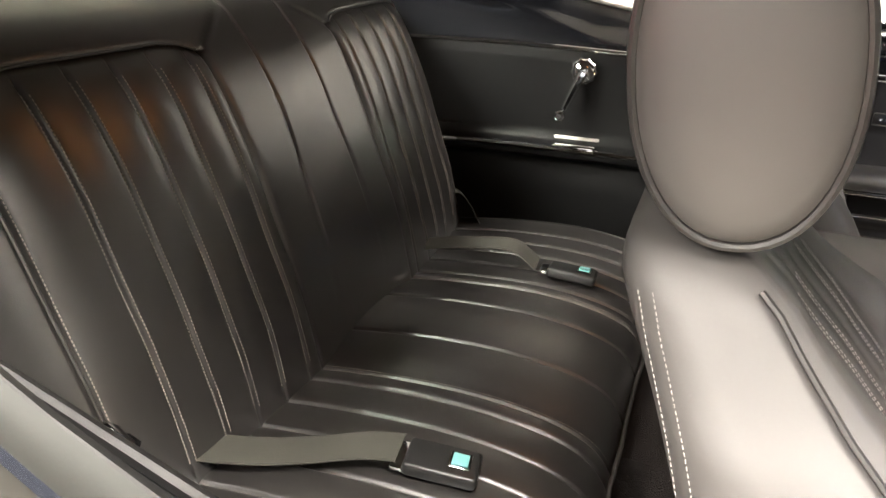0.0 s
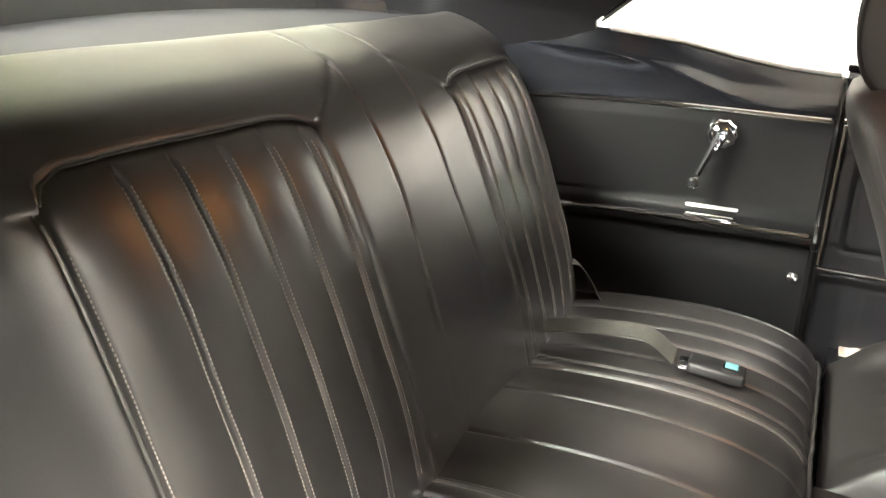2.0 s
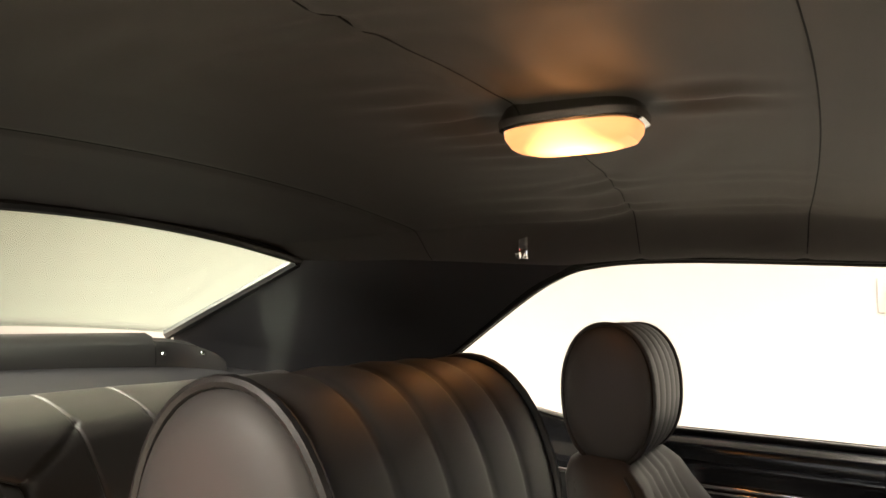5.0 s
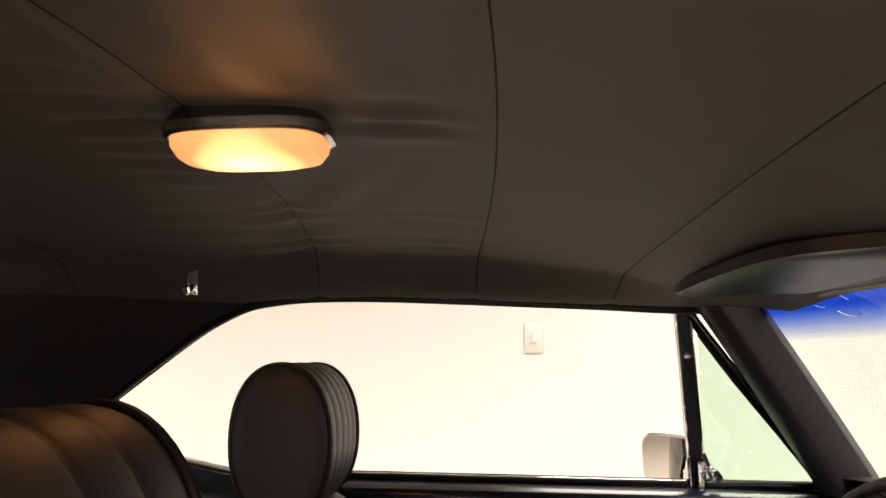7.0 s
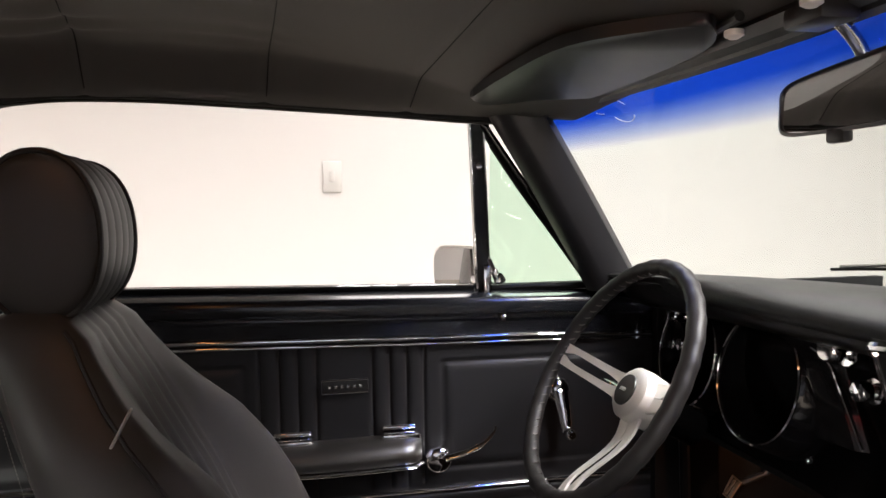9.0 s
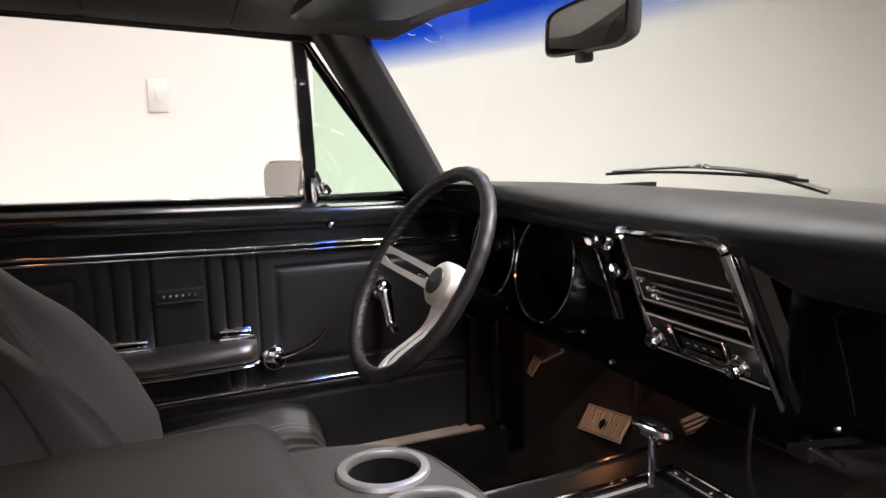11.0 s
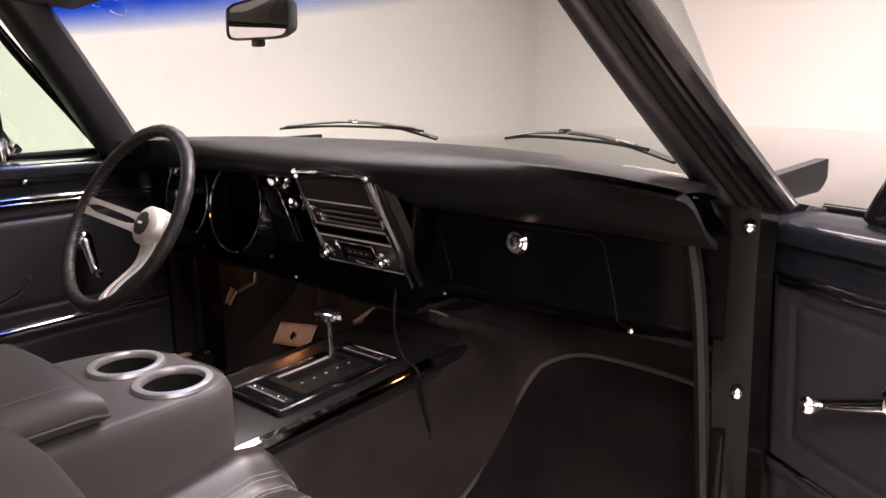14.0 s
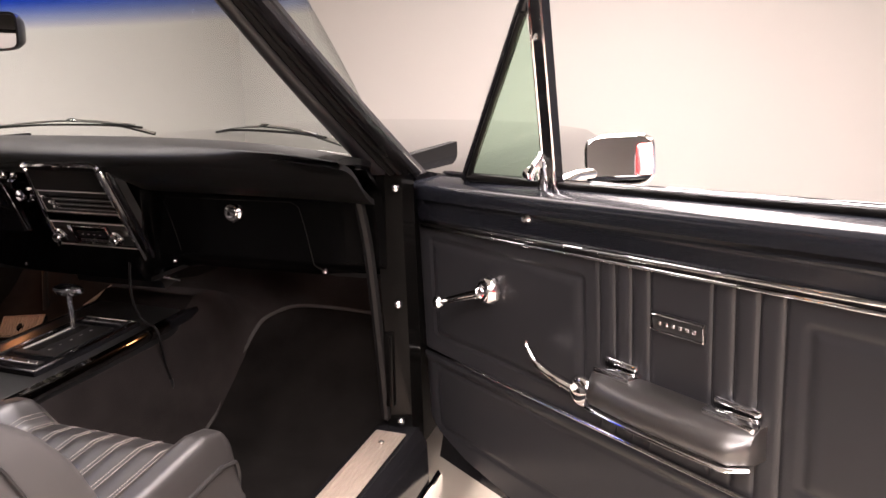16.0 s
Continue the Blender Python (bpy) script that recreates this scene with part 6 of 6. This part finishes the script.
gate = part("gate", on_plate(-0.030, 0.075, 0.835, 1.0, 0.0095, 0.0125), PLASTIC, pln, "raised black selector gate")
part("gate_slot", on_plate(-0.008, 0.016, 0.85, 0.99, 0.0126, 0.0132), MATT, gate)
part("gate_strip", on_plate(-0.022, -0.016, 0.85, 0.97, 0.0126, 0.0142), ALU, gate)
for k in range(5):
    part("gate_mark", on_plate(0.034, 0.038, 0.86 + 0.028 * k, 0.865 + 0.028 * k, 0.0126, 0.0131), WHITEMARK, gate)
for y in (0.80, 1.028):
    es = part("end_strip", on_plate(-0.034, 0.080, y - 0.009, y + 0.009, 0.0095, 0.0125), PLASTIC, pln)
    part("strip_line", on_plate(-0.030, 0.076, y - 0.0072, y - 0.0052, 0.0126, 0.0132), WHITEMARK, es)
    for x in (-0.022, 0.0, 0.046, 0.068):
        bm = B(); lathe(bm, [(0.0036, 0), (0.0026, 0.002)], (x, y + 0.002, ctop(y) + 0.0125), (0, 0, 1), 8)
        part("screw", bm, CHROME, es)
shf = thing("gear_lever", (-0.012, 0.965, 0.55), "chrome gear lever with a flat T-shaped handle", "gear lever")
bm = B(); tube(bm, smooth_line([(-0.016, 0.978, 0.545), (-0.014, 0.976, 0.58), (-0.006, 0.968, 0.61), (-0.004, 0.966, 0.635)]), 0.0055, 10)
part("lever", bm, CHROME, shf)
bm = B(); loft(bm, [[Vector((-0.004 + a * math.cos(t), 0.966 + b * math.sin(t), z)) for t in spaced(0, 2 * math.pi, 24)[:-1]] for a, b, z in ((0.010, 0.008, 0.632), (0.032, 0.016, 0.637), (0.040, 0.019, 0.644), (0.038, 0.018, 0.651), (0.028, 0.012, 0.655))])
part("handle", bm, CHROME, shf, "flat chrome handle")
bm = B(); loft(bm, [[Vector((-0.004 + a * math.cos(t), 0.966 + b * math.sin(t), z)) for t in spaced(0, 2 * math.pi, 24)[:-1]] for a, b, z in ((0.027, 0.011, 0.6552), (0.024, 0.009, 0.6565))])
part("inlay", bm, GLOSS, shf)

# arm rest box with cup holders
cupb = thing("armrest_console", (0.02, 0.4, 0.3), "leather covered armrest box with two chrome-rimmed cup holders", "console")


def cup_ring(z, k=1.0):
    pts = [(-0.125, 0.12), (-0.125, 0.45), (-0.118, 0.53), (-0.100, 0.592), (-0.070, 0.630), (-0.025, 0.652), (0.06, 0.664), (0.115, 0.664), (0.150, 0.648), (0.168, 0.600), (0.170, 0.45), (0.170, 0.12)]
    P = smooth_line([(x, y, z) for x, y in pts], 4)
    c = Vector((0.012, 0.40, z))
    return [c + (p - c) * k for p in P]


rings = [cup_ring(0.34, 0.93), cup_ring(0.45, 0.97), cup_ring(0.60, 1.0), cup_ring(0.640, 1.0), cup_ring(0.652, 0.985), cup_ring(0.660, 0.955), cup_ring(0.662, 0.90)]
CUPS = ((-0.012, 0.574), (0.106, 0.585))
bm = B()
rows_ = [[bm.verts.new(p) for p in r] for r in rings]
nn = len(rows_[0])
for a, b in zip(rows_, rows_[1:]):
    for i in range(nn):
        j = (i + 1) % nn
        bm.faces.new((a[i], a[j], b[j], b[i]))
bm.faces.new(rows_[0])
edges = [bm.edges.get((rows_[-1][i], rows_[-1][(i + 1) % nn])) for i in range(nn)]
for x, y in CUPS:
    vs_ = [bm.verts.new((x + 0.0465 * math.cos(t), y + 0.0465 * math.sin(t), 0.662)) for t in spaced(0, 2 * math.pi, 40)[:-1]]
    edges += [bm.edges.new((vs_[i], vs_[(i + 1) % 40])) for i in range(40)]
bmesh.ops.triangle_fill(bm, use_beauty=True, use_dissolve=False, edges=edges, normal=(0, 0, 1))
part("box", bm, LEATHER_GREY, cupb, "grey-black leather box", sharp=50)
for x, y in CUPS:
    bm = B()
    prof_ = [(0.0455, 0.660), (0.0440, 0.575), (0.001, 0.575), (0.001, 0.572), (0.0460, 0.572), (0.0475, 0.660)]
    lathe(bm, [(r, h - 0.66) for r, h in prof_], (x, y, 0.66), (0, 0, 1), 40, cap=False)
    cp = part("cup_well", bm, MATT, cupb)
    bm = B(); lathe(bm, [(0.0435, -0.004), (0.0435, 0.003), (0.0446, 0.0058), (0.0500, 0.0062), (0.0545, 0.0050), (0.0560, 0.0), (0.048, -0.004)], (x, y, 0.6625), (0, 0, 1), 48, cap=False)
    part("cup_rim", bm, RING_METAL, cp, "bright metal cup holder rim")
bm = B()
stitches(bm, [p + Vector((0, 0, 0.0012)) for p in cup_ring(0.658, 0.968)], 0.005, 0.0034, 0.0008)
part("stitching", bm, THREAD_DARK, cupb)
# padded lid
lid = []
for t in spaced(0, 1, 16):
    y = 0.13 + 0.335 * t
    e = math.sqrt(max(0.0, 1 - max(0, (t - 0.86) / 0.14) ** 2)) * 0.35 + 0.65
    w, h = 0.138, 0.052 * e
    lid.append([Vector((0.022 + w * a, y, 0.668 + h * b)) for a, b in ((-1.0, 0.0), (-1.06, 0.35), (-1.0, 0.75), (-0.85, 0.95), (-0.4, 1.05), (0, 1.08), (0.4, 1.05), (0.85, 0.95), (1.0, 0.75), (1.06, 0.35), (1.0, 0.0))])
bm = B(); loft(bm, lid)
ld = part("lid", bm, LEATHER_GREY, cupb, "padded leather lid", sharp=60)
for k in (3, 7):
    sewn([r[k] + Vector((0, 0, 0.001)) for r in lid], THREAD_DARK, ld, "", 0.005, 0.0034, 0.0008)
bm = B(); tube(bm, [r[9] + Vector((0.001, 0, -0.004)) for r in lid], 0.003, 6)
part("piping", bm, LEATHER, ld)

# ---------- floor mat ----------
fm = thing("floor_mat", (0.42, 1.15, 0.27), "dark carpet floor mat with a bound edge", "floor mat")
MAT = [(0.215, 0.72, 0), (0.215, 0.95, 0), (0.205, 1.20, 0), (0.200, 1.34, 0), (0.225, 1.395, 0), (0.33, 1.42, 0), (0.60, 1.41, 0), (0.645, 1.36, 0), (0.65, 1.1, 0), (0.65, 0.75, 0)]
mo = smooth_line(MAT, 5)


def matz(y):
    return lerp([(0.1, 0.266), (1.10, 0.266), (1.14, 0.281), (1.40, 0.470), (1.45, 0.53)], y)


ym = sorted({round(p.y, 4) for p in mo} | set(spaced(0.73, 1.41, 20)))
bm = B(); sheet(bm, lambda u, v: Vector((lerp([(0.72, 0.216), (1.2, 0.206), (1.36, 0.206), (1.405, 0.235), (1.42, 0.30)], v) * (1 - u) + lerp([(0.72, 0.65), (1.36, 0.645), (1.405, 0.615), (1.42, 0.55)], v) * u, v, matz(v) + 0.005)), spaced(0, 1, 12), spaced(0.72, 1.42, 30), (0, 0, -0.006))
part("carpet_sheet", bm, MATCARPET, fm)
bm = B(); tube(bm, [Vector((p.x, p.y, matz(p.y) + 0.006)) for p in mo], 0.005, 6)
part("binding", bm, material("grey_binding", (0.045, 0.042, 0.040), 0.8, grain=0.5, grain_scale=300), fm, "grey bound edge")

# ---------- sun visors, mirror, dome lamp, wipers ----------
for s in (-1, 1):
    vz = thing("sun_visor", (s * 0.3, 0.72, 1.29), "black vinyl sun visor folded up to the roof", "sun visor", "sun visors")
    out = smooth_line([(s * 0.560, 0.612, 1.266), (s * 0.40, 0.622, 1.272), (s * 0.215, 0.650, 1.276), (s * 0.10, 0.735, 1.272), (s * 0.085, 0.765, 1.268), (s * 0.16, 0.800, 1.262), (s * 0.35, 0.800, 1.258), (s * 0.52, 0.775, 1.254), (s * 0.590, 0.735, 1.254), (s * 0.595, 0.66, 1.260), (s * 0.560, 0.612, 1.266)], 5)[:-1]
    bm = B(); slab(bm, out, (0, 0, 0.016), 0.005)
    part("visor_blade", bm, VINYL, vz, sharp=50)
    bm = B(); tube(bm, [(s * 0.60, 0.775, 1.262), (s * 0.35, 0.800, 1.272), (s * 0.06, 0.78, 1.276)], 0.006, 8)
    part("visor_rod", bm, PLASTIC, vz)
    bm = B(); box(bm, (s * 0.598 - 0.022, 0.750, 1.243), (s * 0.598 + 0.022, 0.780, 1.258), 0.004)
    part("visor_bracket", bm, CHROME, vz)
    bm = B(); lathe(bm, [(0.010, 0), (0.010, 0.006), (0.005, 0.009)], (s * 0.058, 0.772, 1.260), (0, 0, -1), 12)
    part("visor_clip", bm, ALU, vz)

mir = thing("rear_view_mirror", (-0.02, 0.80, 1.255), "black framed rear view mirror on a chrome stalk", "mirror")
mc = Vector((0.035, 0.822, 1.176))
mn = Vector((-0.12, -0.99, 0.035)).normalized()
mr_ = Vector((0, 0, 1)).cross(mn).normalized()
mu = mn.cross(mr_)


def mo_(sx, sz, o):
    out_ = []
    for a in spaced(0, 2 * math.pi, 40)[:-1]:
        cx_, sz_ = math.copysign(abs(math.cos(a)) ** 0.35, math.cos(a)), math.copysign(abs(math.sin(a)) ** 0.35, math.sin(a))
        out_.append(mc + mn * o + mr_ * (sx * cx_) + mu * (sz * sz_ * (1 + 0.10 * cx_)))
    return out_


bm = B(); loft(bm, [mo_(0.07, 0.014, -0.030), mo_(0.090, 0.024, -0.018), mo_(0.099, 0.031, -0.004), mo_(0.100, 0.032, 0.004), mo_(0.096, 0.0285, 0.005), mo_(0.095, 0.0275, 0.002)])
part("frame", bm, PLASTIC, mir)
bm = B(); loft(bm, [mo_(0.095, 0.0275, 0.001), mo_(0.095, 0.0275, 0.0028)])
part("glass", bm, MIRROR, mir)
bm = B(); tube(bm, smooth_line([(0.02, 0.815, 1.262), (0.02, 0.84, 1.245), (0.02, 0.862, 1.215), tuple(mc + mn * -0.025)]), 0.007, 10)
part("stalk", bm, CHROME, mir)
bm = B(); box(bm, (-0.008, 0.790, 1.246), (0.048, 0.835, 1.268), 0.006)
part("mount", bm, PLASTIC, mir)
bm = B(); box(bm, (-0.012, -0.006, -0.014), (0.012, 0.006, 0.0), 0.003, 2, Matrix.Translation(mc - mu * 0.028))
part("dip_lever", bm, PLASTIC, mir)

dm = thing("dome_light", (0.02, 0.09, 1.37), "lit dome lamp with a warm lens in a chrome bezel", "lamp")


def dome(sx, sy, z):
    return [Vector((0.022 + sx * math.copysign(abs(math.cos(a)) ** 0.6, math.cos(a)), 0.083 + sy * math.copysign(abs(math.sin(a)) ** 0.6, math.sin(a)), z)) for a in spaced(0, 2 * math.pi, 40)[:-1]]


bm = B(); loft(bm, [dome(0.040, 0.069, 1.392), dome(0.049, 0.079, 1.371), dome(0.048, 0.078, 1.363), dome(0.044, 0.074, 1.361)])
part("bezel", bm, DARK_CHROME, dm, "chrome bezel", sharp=20)
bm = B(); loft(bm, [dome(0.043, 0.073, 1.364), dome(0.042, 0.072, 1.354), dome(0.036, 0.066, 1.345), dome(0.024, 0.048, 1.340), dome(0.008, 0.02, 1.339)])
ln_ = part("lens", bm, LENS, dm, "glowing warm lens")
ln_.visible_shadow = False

for x0, x1, xm, zz in ((-0.405, -0.005, -0.205, 0.0), (0.222, 0.56, 0.377, -0.004)):
    wi = thing("wiper", (xm, 1.21, 0.97), "chrome windscreen wiper resting at the screen foot", "wiper", "wipers")
    yb = lambda x: 1.235 - 0.20 * (x / 0.7) ** 2 + 0.012
    bm = B(); tube(bm, smooth_line([(x0, yb(x0), 0.974 + zz), (xm - 0.08, yb(xm - 0.08), 0.981 + zz), (xm + 0.08, yb(xm + 0.08), 0.981 + zz), (x1, yb(x1), 0.976 + zz)]), 0.003, 6)
    part("blade", bm, RUBBER, wi)
    bm = B(); tube(bm, smooth_line([(x0 + 0.02, yb(x0), 0.980 + zz), (xm - 0.05, yb(xm), 0.990 + zz), (xm + 0.05, yb(xm), 0.990 + zz), (x1 - 0.02, yb(x1), 0.982 + zz)]), 0.0028, 6)
    part("bridge", bm, CHROME, wi)
    bm = B(); tube(bm, smooth_line([(xm, yb(xm), 0.992 + zz), (xm + 0.10, yb(xm + 0.1) + 0.004, 0.986 + zz), (xm + 0.22, yb(xm + 0.2) + 0.02, 0.960 + zz)]), [0.004] * 6 + [0.005] * 7, 6)
    part("arm", bm, CHROME, wi)
    bm = B(); box(bm, (xm - 0.012, yb(xm) - 0.006, 0.989 + zz), (xm + 0.012, yb(xm) + 0.006, 0.998 + zz), 0.002)
    part("clip", bm, CHROME, wi)
